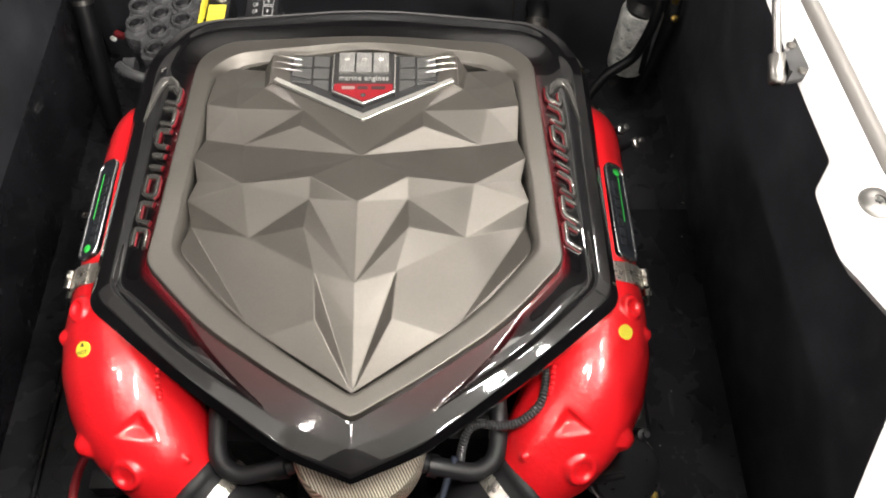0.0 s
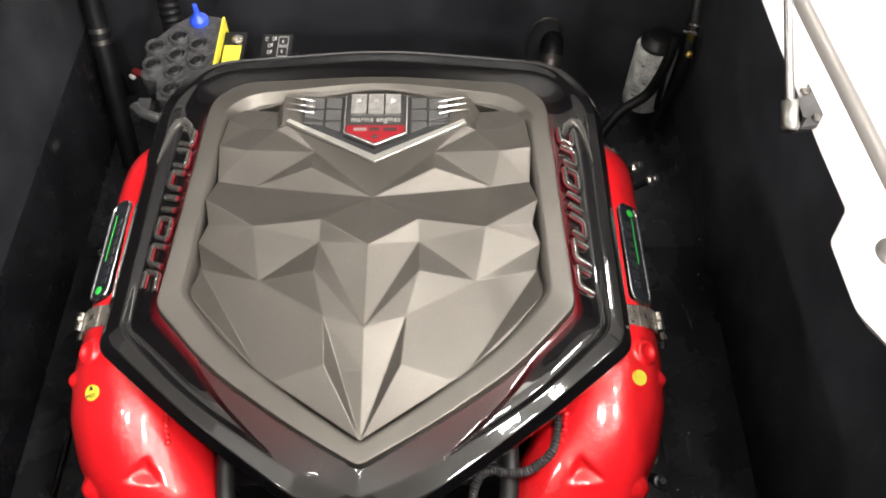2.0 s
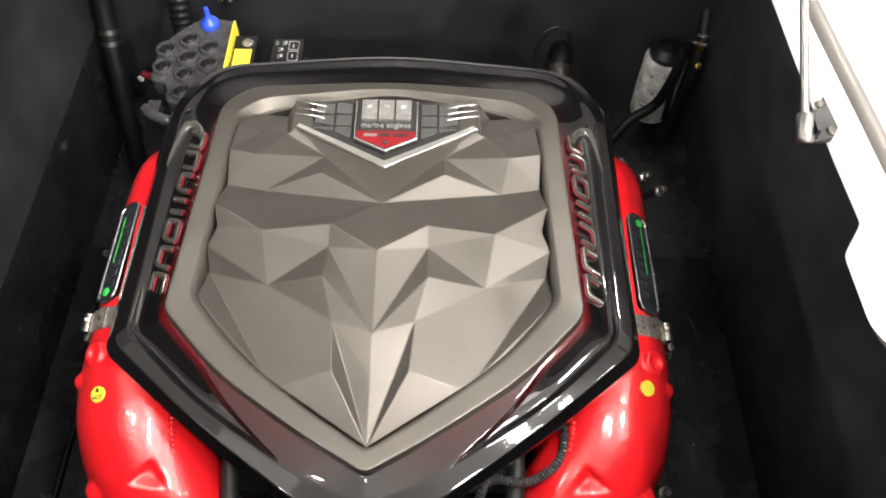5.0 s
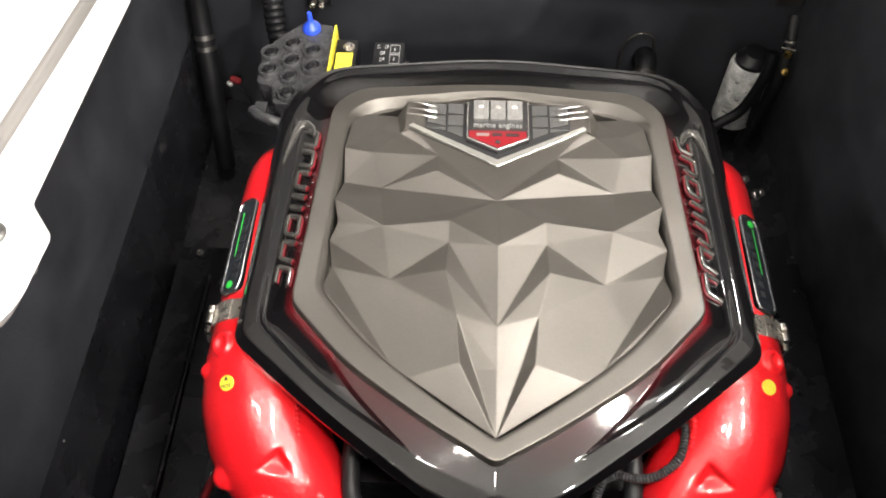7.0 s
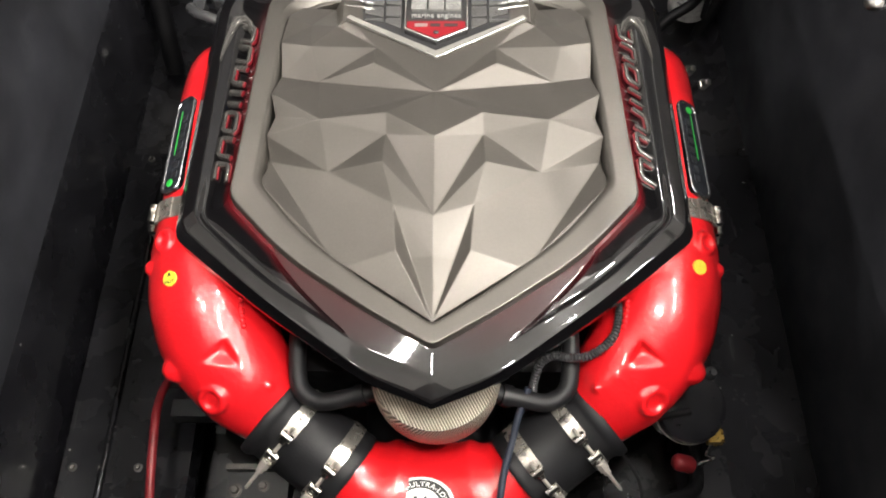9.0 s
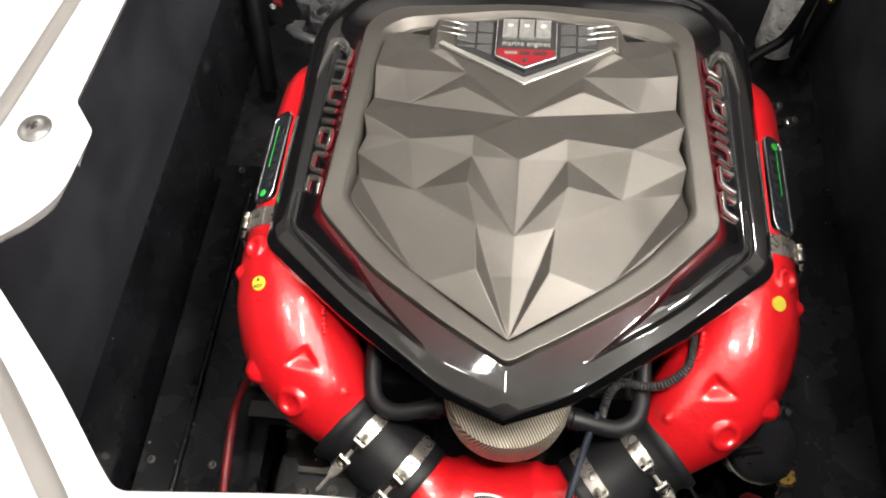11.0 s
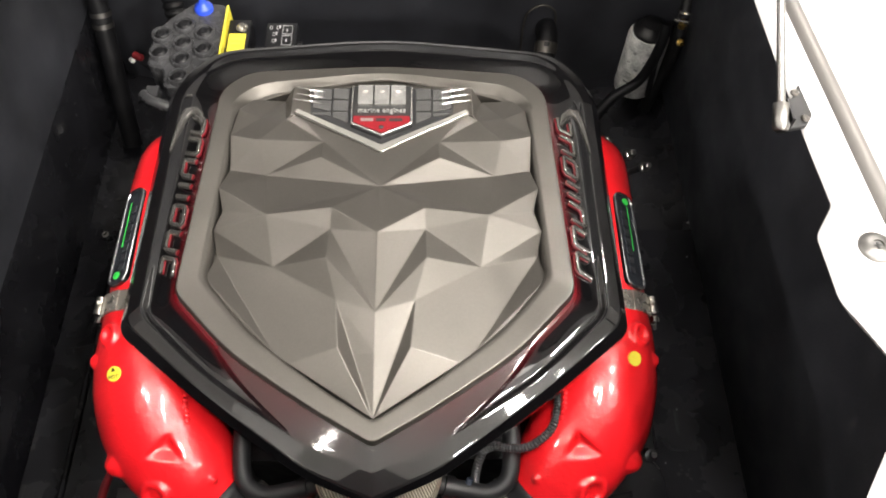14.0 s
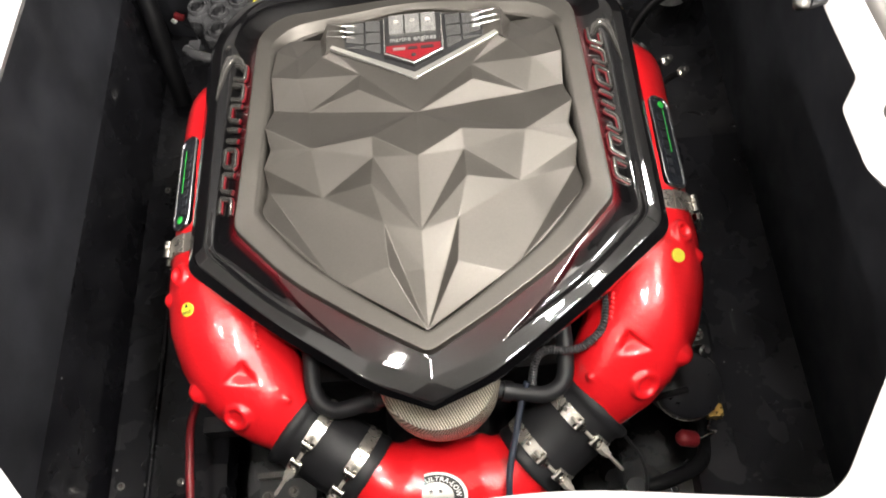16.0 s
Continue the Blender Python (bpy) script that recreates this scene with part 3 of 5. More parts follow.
def cover_panel(cover):
    """The faceted inner panel: folds that step like scales towards the front."""
    V = {
        "tip": (0, -0.2490, 0.791), "be": (0.0265, -0.170, 0.8005), "bc": (0, -0.170, 0.8050), "A1": (0, -0.122, 0.8185), "A2": (0, -0.010, 0.825), "A3": (0, 0.0785, 0.803), "emb": (0, 0.138, 0.801),
        "fa": (0.049, -0.105, 0.817), "fb": (0.0440, -0.1675, 0.8153), "fc": (0.1035, -0.1825, 0.8015), "q": (0.064, -0.0475, 0.8240), "P1": (0.0625, 0.0035, 0.8108),
        "R1": (0.1340, -0.0485, 0.8010), "in": (0.2200, -0.0625, 0.7975), "in2": (0.178, -0.118, 0.7955), "w": (0.1225, -0.1675, 0.7980), "fd": (0.148, 0.024, 0.8150), "fe": (0.062, 0.033, 0.8185), "ff": (0.2180, 0.008, 0.800), "fg": (0.2185, 0.075, 0.803),
        "fi": (0.160, 0.107, 0.7885), "fk0": (0.2120, 0.117, 0.787), "P2": (0.082, 0.159, 0.7995), "q2": (0.083, 0.126, 0.8065), "fj": (0.173, 0.161, 0.8005), "fk": (0.2170, 0.175, 0.793),
        "fl": (0.1400, 0.2050, 0.7930), "fm": (0.1790, 0.2160, 0.7835), "gm": (0.2125, 0.230, 0.7860), "gl": (0.1500, 0.266, 0.7640), "gk": (0.197, 0.263, 0.7710), "c0": (0.11, 0.302, 0.7540), "cr": (0, 0.3195, 0.7500), "sv": (0, 0.150, 0.790),
        "pt": (0.1325, 0.2640, 0.7985), "pb": (0.1335, 0.2080, 0.7985), "em": (0.124, 0.2135, 0.7965), "pc": (0.0, 0.2650, 0.7960),
        "n1": (0.2125, -0.022, 0.7845), "fn": (0.2095, 0.038, 0.8005),
    }
    F = [
        ("tip", "be", "bc"), ("bc", "be", "fa"), ("bc", "fa", "A1"), ("be", "fb", "fa"), ("tip", "fb", "be"), ("tip", "fc", "fb"), ("fa", "fb", "fc"), ("fa", "fc", "w"), ("fa", "w", "R1"), ("R1", "w", "n1"), ("n1", "w", "in"), ("w", "in2", "in"),
        ("R1", "n1", "ff"), ("A1", "fa", "q"), ("fa", "R1", "q"), ("A1", "q", "P1"), ("q", "R1", "P1"), ("A2", "A1", "P1"), ("A2", "P1", "fe"),
        ("P1", "R1", "fd"), ("fe", "P1", "fd"), ("fd", "R1", "ff"), ("fd", "ff", "fn"), ("fd", "fn", "fg"),
        ("A3", "A2", "fe"), ("A3", "fe", "fd"), ("A3", "fd", "fi"), ("fi", "fd", "fg"), ("fi", "fg", "fk0"),
        ("A3", "fi", "q2"), ("A3", "q2", "P2"), ("q2", "fi", "P2"), ("P2", "fi", "fj"), ("fj", "fi", "fk0"), ("fj", "fk0", "fk"), ("emb", "A3", "P2"),
        ("emb", "P2", "em"), ("em", "P2", "fl"), ("P2", "fj", "fl"), ("fl", "fj", "fm"), ("fm", "fj", "fk"), ("fm", "fk", "gm"), ("fl", "fm", "gl"), ("gl", "fm", "gk"), ("fm", "gm", "gk"),
        ("em", "fl", "pb"), ("pb", "fl", "gl"), ("pb", "gl", "pt"), ("em", "pb", "pt"), ("emb", "em", "sv"), ("sv", "em", "pc"), ("em", "pt", "pc"), ("pt", "gl", "c0"), ("pt", "c0", "pc"), ("pc", "c0", "cr"),
    ]
    bm = bmesh.new()
    made = {}

    def vert(k, s):
        x, y, z = V[k]
        key = (k, s if x else 1)
        if key not in made:
            made[key] = bm.verts.new((x * s, y, z))
        return made[key]

    for s in (1, -1):
        for f in F:
            bm.faces.new([vert(k, s) for k in f])
    bmesh.ops.recalc_face_normals(bm, faces=bm.faces)
    # a skirt drops from the panel's edge into the groove along the rim
    rim_edges = [e for e in bm.edges if len(e.link_faces) == 1]
    down = bmesh.ops.extrude_edge_only(bm, edges=rim_edges)
    for v in [g for g in down["geom"] if isinstance(g, bmesh.types.BMVert)]:
        v.co.z -= 0.02
    sharp = [e for e in bm.edges if len(e.link_faces) == 2 and e.calc_face_angle(0) > radians(6)]
    bmesh.ops.bevel(bm, geom=sharp, offset=0.0011, segments=2, profile=0.5, affect="EDGES", clamp_overlap=True)
    part("panel", bm, SATIN_GREY, cover, "faceted satin grey panel")
    # floor of the groove
    bm = bmesh.new()
    ring = outline3(crowned(RING_IN, -0.021), R_RAD)
    for q in ring:
        q.z -= 0.02 * min(1.0, max(0.0, (q.y - 0.225) / 0.05))
    loops(bm, [ring], close_last=True)
    part("groove_floor", bm, SATIN_GREY, cover)


def cover_badge(cover):
    """The raised emblem at the back of the panel, its face tipped towards the front."""
    badge = new("badge")
    badge.parent = cover
    # local x across, y up the face, z out of it; origin at its lower tip
    badge.matrix_basis = pose(0, 0.1562, 0.7985, 1.0, 0, 0) @ Matrix.Diagonal((1, 0.83, 1, 1))
    tagged(badge, "chrome and grey winged emblem")

    def plate(name, half, z0, z1, mat, label="", bev=0.0012):
        pts = [Vector((x, y)) for x, y in half] + [Vector((-x, y)) for x, y in reversed(half) if abs(x) > 1e-6]
        bm = bmesh.new()
        loops(bm, [at_z(pts, z0), at_z(pts, z1)], True, True)
        bevelled(bm, bev, 2, 50)
        return part(name, bm, mat, badge, label, 40)

    plate("wing_plate", [(0, -0.004), (0.070, 0.042), (0.1035, 0.066), (0.1065, 0.1215), (0, 0.1245)], -0.015, 0.0015, BADGE_GREY, "dark grey winged back plate")
    for s in (1, -1):
        # silver ledge along the lower edge
        a, b = Vector((0, -0.019)), Vector((s * 0.1270, 0.0665))
        d = (b - a).normalized()
        nrm = Vector((-d.y, d.x)) * (1 if s > 0 else -1)
        q = [a, b, b + nrm * 0.0080, Vector((0, -0.0050))]
        bm = bmesh.new()
        loops(bm, [[(p.x, p.y, -0.012) for p in q], [(p.x, p.y, 0.0035) for p in q]], True, True)
        bevelled(bm, 0.001, 2, 50)
        part("silver_edge", bm, STEEL_SATIN, badge, "satin silver edge")
        bm = bmesh.new()
        cyl(bm, (a.x, a.y, 0.0030), (b.x, b.y, 0.0030), 0.0011, n=8)
        part("edge_bead", bm, SOFT_CHROME, badge, "bright bead", 40)
        # two columns of three bright cells
        for x0, x1 in ((0.0495, 0.0715), (0.0745, 0.1010)):
            for j in range(3):
                y1 = 0.1195 - 0.0262 * j - 0.03 * (x0 - 0.0495)
                y0 = y1 - 0.0235
                low0, low1 = 0.002 + x0 * 0.674 + 0.006, 0.002 + x1 * 0.674 + 0.006
                if y1 < low0 + 0.006:
                    continue
                q = [(x0, max(y0, low0)), (x1, max(y0, min(low1, y1 - 0.003))), (x1, y1 - 0.0008), (x0, y1)]
                bm = bmesh.new()
                loops(bm, [[(s * x, y, 0.0005) for x, y in q], [(s * x, y, 0.0030 + (0.0026 - 0.0012 * j) * (x - x0) / (x1 - x0)) for x, y in q]], True, True)
                bevelled(bm, 0.0012, 2, 50)
                part("wing_cell", bm, CELL, badge)
        for k, yy in enumerate((0.090, 0.103, 0.1165)):
            bm = bmesh.new()
            cyl(bm, (s * 0.088, yy - 0.005, 0.004), (s * 0.108, yy - 0.001, 0.0052), 0.0008, 0.0017, 8)
            cyl(bm, (s * 0.108, yy - 0.001, 0.0052), (s * (0.132 - 0.004 * k), yy + 0.004, 0.005), 0.0017, 0.0004, 8)
            part("wing_streak", bm, SOFT_CHROME, badge, "chrome streak")
        # chrome keel along the shield's lower edge
        bm = bmesh.new()
        cyl(bm, (0, 0.0115, 0.008), (s * 0.0425, 0.0375, 0.008), 0.0022, n=10)
        part("shield_keel", bm, SOFT_CHROME, badge, "chrome keel", 40)
        bm = bmesh.new()
        cyl(bm, (s * 0.0432, 0.0385, 0.0082), (s * 0.0432, 0.1205, 0.0082), 0.0012, n=8)
        part("shield_rail", bm, SOFT_CHROME, badge, "chrome side rail", 40)
    plate("shield_frame", [(0, 0.008), (0.0440, 0.034), (0.0440, 0.121), (0, 0.123)], 0.0, 0.008, BADGE_GREY, "dark shield outline")
    plate("shield_field", [(0, 0.034), (0.0405, 0.050), (0.0405, 0.118), (0, 0.119)], 0.002, 0.0095, INK, "black upper field", 0.0004)
    plate("shield_base", [(0, 0.0155), (0.0405, 0.0385), (0.0405, 0.052), (0, 0.052)], 0.002, 0.0098, BADGE_RED, "red lower field", 0.0004)
    for k, x in enumerate((-0.024, 0.0, 0.024)):
        bm = bmesh.new()
        # an upright block with a slot let into its face
        for x0, x1, y0, y1, z1 in ((-0.0108, -0.0036, 0.0745, 0.1175, 0.0145), (0.0036, 0.0108, 0.0745, 0.1175, 0.0145), (-0.0036, 0.0036, 0.0745, 0.0845, 0.0142), (-0.0036, 0.0036, 0.1060, 0.1175, 0.0142), (-0.0036, 0.0036, 0.0845, 0.1060, 0.0112)):
            box(bm, x + x0, y0, 0.008, x + x1, y1, z1)
        bevelled(bm, 0.0013, 2, 50)
        part("emblem_block", bm, BLOCK, badge, "bright metal block")
    for k, (x0, x1) in enumerate(((-0.030, -0.012), (-0.008, 0.006), (0.011, 0.030))):
        bm = bmesh.new()
        box(bm, x0, 0.040, 0.009, x1, 0.046, 0.0108)
        part("emblem_bar", bm, STEEL_SATIN if k == 0 else INK, badge)
    writing("marine engines", 0.0112, BRIGHT, badge, "lettering", pose(0, 0.0640, 0.0102) @ Matrix.Diagonal((0.97, 1.30, 1, 1)), depth=0.002, spacing=1.05)
    bm = bmesh.new()
    lathe(bm, [(0.004, 0.008), (0.004, 0.0112), (0.002, 0.0118)], 6, pose(0, 0.027, 0))
    part("emblem_stud", bm, INK, badge)


def stroke(bm, pts, widths, lift, shift=0.0):
    """A low rounded ribbon laid on the shell's side along (x, y) points; widths are half widths."""
    pts = [Vector(p) for p in pts]
    rings = []
    for k, (p, w) in enumerate(zip(pts, widths)):
        d0 = (p - pts[k - 1]).normalized() if k else (pts[1] - p).normalized()
        d1 = (pts[k + 1] - p).normalized() if k + 1 < len(pts) else d0
        d = (d0 + d1).normalized()
        n = Vector((-d.y, d.x)) / max(0.5, d.dot(d0))
        ring = []
        for across, up in ((-1, -0.004), (-1, lift * 0.35), (-0.72, lift * 0.85), (-0.3, lift), (0.3, lift), (0.72, lift * 0.85), (1, lift * 0.35), (1, -0.004)):
            q = p + n * w * across
            ring.append((q.x - shift * (1 if q.x > 0 else -1), q.y, shell_top(abs(q.x), q.y) + up))
        rings.append(ring)
    vs = [[bm.verts.new(q) for q in ring] for ring in rings]
    for r0, r1 in zip(vs, vs[1:]):
        for k in range(7):
            bm.faces.new((r0[k], r0[k + 1], r1[k + 1], r1[k]))
    bm.faces.new(vs[0])
    bm.faces.new(vs[-1][::-1])


def side_script(cover, s):
    """A row of eight slanted chrome pieces and a swept blade, over a red lower layer that shows along the inner edge."""
    script = new("side_script")
    script.parent = cover
    tagged(script, "row of slanted chrome emblem pieces edged in red")
    # strokes as (along, across) in each piece; across runs from the rim outwards
    shapes = {
        "arch": (1.0, [[(0, 1), (0, 0.12), (0.12, 0), (0.88, 0), (1, 0.12), (1, 1)]]),
        "cup": (1.0, [[(0, 0), (0, 0.82), (0.14, 1), (0.86, 1), (1, 0.82), (1, 0)]]),
        "post": (0.5, [[(0.5, 0), (0.5, 1)]]),
        "ring": (1.05, [[(0.5, 0), (0.12, 0), (0, 0.15), (0, 0.85), (0.12, 1), (0.88, 1), (1, 0.85), (1, 0.15), (0.88, 0), (0.5, 0)]]),
        "bracket": (0.90, [[(1, 0), (0.12, 0), (0, 0.12), (0, 0.88), (0.12, 1), (1, 1)]]),
    }
    kinds = ["arch", "arch", "cup", "post", "post", "ring", "cup", "bracket"]
    y0, y1 = -0.0590, 0.232
    step = (y1 - y0) / sum(shapes[k][0] for k in kinds)
    y = y0
    for kind in kinds if s > 0 else kinds[::-1]:
        w = shapes[kind][0] * step
        yc, L = y + w * 0.5, w - 0.0125
        y += w
        for name, lift, shift, mat in (("red_layer", 0.0010, 0.0016, SCRIPT_RED), ("chrome_piece", 0.0042, 0.0, CHROME_DARK)):
            bm = bmesh.new()
            for line in shapes[kind][1]:
                pts = [(s * (0.2640 + 0.0185 * v), yc + (u - 0.5) * max(L, 0.002) * s + s * 0.0085 * (0.5 - v)) for u, v in line]
                stroke(bm, pts, [0.0033] * len(pts), lift, shift)
            bmesh.ops.recalc_face_normals(bm, faces=bm.faces)
            part(name, bm, mat, script, smooth=50)
    bm = bmesh.new()
    blade = [(0.268, 0.214), (0.275, 0.235), (0.285, 0.246), (0.294, 0.243), (0.299, 0.225), (0.3025, 0.196), (0.3055, 0.160)]
    stroke(bm, [(s * x, yy) for x, yy in blade], [0.003, 0.0058, 0.0066, 0.0060, 0.0052, 0.0040, 0.0010], 0.0044)
    bmesh.ops.recalc_face_normals(bm, faces=bm.faces)
    part("blade", bm, CHROME_DARK, script, "swept smoked chrome blade", 50)


SCRIPT_RED = material("script_red", (0.13, 0.003, 0.008), 0.4)
BRIGHT = material("bright_metal", (0.60, 0.59, 0.57), 0.34, metal=0.9, vary=0.1, vary_scale=80)
STEEL_SATIN = material("satin_silver", (0.40, 0.39, 0.36), 0.40, metal=0.9, vary=0.05, vary_scale=40)
CELL = material("badge_cell", (0.16, 0.158, 0.155), 0.17, metal=0.75, vary=0.08, vary_scale=45)
SOFT_CHROME = material("soft_chrome", (0.46, 0.45, 0.43), 0.24, metal=0.95, vary=0.1, vary_scale=90)
BLOCK = material("polished_block", (0.50, 0.49, 0.47), 0.26, metal=0.85, vary=0.15, vary_scale=70)
CHROME_DARK = material("smoked_chrome", (0.20, 0.192, 0.182), 0.20, metal=0.85, vary=0.1, vary_scale=60)


def engine_cover():
    cover = thing("engine_cover", "black gloss engine cover with a faceted satin grey top panel", "engine cover")
    cover_shell(cover)
    cover_rim(cover)
    cover_panel(cover)
    cover_badge(cover)
    side_script(cover, 1)
    side_script(cover, -1)


engine_cover()


# ---------------------------------------------------------------- exhaust manifolds
MAN_PATH = [(0.319, 0.226, 0.650), (0.318, 0.184, 0.686), (0.316, 0.11, 0.695), (0.314, 0.0, 0.695), (0.311, -0.075, 0.691), (0.302, -0.150, 0.678), (0.282, -0.212, 0.658), (0.247, -0.262, 0.630), (0.206, -0.302, 0.598)]


BOLT_STEEL = material("zinc_bolt", (0.52, 0.49, 0.44), 0.28, metal=0.6, vary=0.12, vary_scale=90)
BAND = material("stainless_band", (0.33, 0.31, 0.28), 0.30, metal=0.75, vary=0.12, vary_scale=50, rough_vary=0.1)


def t_bolt_clamp(parent, centre, axis, radius, width, bolt_at, name="clamp", tab=None, n=40):
    """A stainless band round an axis, with its T-bolt tangential at the direction bolt_at."""
    clamp = new(name)
    clamp.parent = parent
    tagged(clamp, "stainless T-bolt band clamp")
    ax = Vector(axis).normalized()
    out = (Vector(bolt_at) - Vector(bolt_at).dot(ax) * ax).normalized()
    tan = ax.cross(out)
    c = Vector(centre)

    def at(ang, r, h):
        return c + out * (r * math.cos(ang)) + tan * (r * math.sin(ang)) + ax * h

    bm = bmesh.new()
    rings = []
    g = radians(14)
    for k in range(n + 1):
        a = g + (2 * math.pi - 2 * g) * k / n
        rings.append([at(a, radius, -width / 2), at(a, radius + 0.0008, -width / 2), at(a, radius + 0.0014, -width * 0.42), at(a, radius + 0.0014, width * 0.42), at(a, radius + 0.0008, width / 2), at(a, radius, width / 2)])
    loops(bm, rings, True, True)
    part("band", bm, BAND, clamp, smooth=40)
    for sgn in (1, -1):
        bm = bmesh.new()
        p = at(sgn * g, radius + 0.006, 0)
        cyl(bm, p - ax * width * 0.42, p + ax * width * 0.42, 0.0060, n=12)
        part("trunnion", bm, STEEL, clamp, smooth=40)
    p0, p1 = at(-g * 1.2, radius + 0.007, 0), at(g * 1.2, radius + 0.007, 0)
    d = (p1 - p0).normalized()
    bm = bmesh.new()
    cyl(bm, p0 - d * 0.012, p1 + d * 0.052, 0.0026, n=10)
    cyl(bm, p1 + d * 0.052, p1 + d * 0.056, 0.0026, 0.0012, n=10)
    part("bolt", bm, BOLT_STEEL, clamp, smooth=40)
    bm = bmesh.new()
    lathe(bm, [(0.0072, 0), (0.0072, 0.011), (0.0052, 0.0125), (0.0052, 0.018)], 6, surface_frame(p1 + d * 0.008, d))
    part("nut", bm, BOLT_STEEL, clamp, smooth=30)
    # a short coil spring between trunnion and nut, and a riveted tab on the band
    coil = surface_frame(p1 - d * 0.010, d)
    bm = bmesh.new()
    sweep(bm, [coil @ Vector((0.0050 * math.cos(k * 0.7), 0.0050 * math.sin(k * 0.7), 0.018 * k / 36)) for k in range(37)], 0.0011, 6)
    part("spring", bm, STEEL, clamp, smooth=60)
    bm = bmesh.new()
    loops(bm, [[at(a, radius + r, h * width) for h in (-0.5, 0.5) for r in ((0.0014, 0.0030) if h < 0 else (0.0030, 0.0014))] for a in [-g * 1.1 - 0.55 * k / 6 for k in range(7)]], True, True)
    part("tab", bm, tab or STEEL, clamp, "riveted tab", 40)
    bm = bmesh.new()
    lathe(bm, [(0.0030, 0.0), (0.0030, 0.0012), (0.0018, 0.0018)], 10, surface_frame(at(-g * 1.1 - 0.42, radius + 0.0028, 0), at(-g * 1.1 - 0.42, 1, 0) - at(-g * 1.1 - 0.42, 0, 0)))
    part("rivet", bm, STEEL_DARK, clamp, smooth=40)
    bm = bmesh.new()
    lathe(bm, [(0.0045, 0), (0.0045, 0.012)], 10, surface_frame(p0 + d * 0.002, d))
    part("sleeve", bm, STEEL, clamp, smooth=30)
    return clamp


def man_point(s, u, ang, lift=0.0):
    """A point of the manifold's skin at 0..1 along it, ang degrees from its outer side towards its top, and the normal there."""
    path = smooth_path([(s * x, y, z) for x, y, z in MAN_PATH], 10)
    i = min(len(path) - 2, max(1, round(u * (len(path) - 1))))
    d = (path[i + 1] - path[i - 1]).normalized()
    top = (Vector((0, 0, 1)) - d * d.z).normalized()
    out = Vector((s, 0, 0)) - d * d.x * s
    out = (out - top * out.dot(top)).normalized()
    nrm = out * math.cos(radians(ang)) + top * math.sin(radians(ang))
    return path[i] + nrm * (man_radius(u) + lift), nrm, d


def man_radius(u):
    if u < 0.06:
        return 0.062 * math.sqrt(max(0.02, 1 - ((0.06 - u) / 0.062) ** 2))
    if u < 0.47:
        return 0.062
    if u < 0.50:
        return 0.062 + (u - 0.47) / 0.03 * 0.004
    k = (u - 0.50) / 0.50
    return 0.066 + 0.012 * math.sin(math.pi * min(1, k * 1.25)) if k < 0.8 else 0.066 - 0.017 * (k - 0.8) / 0.2


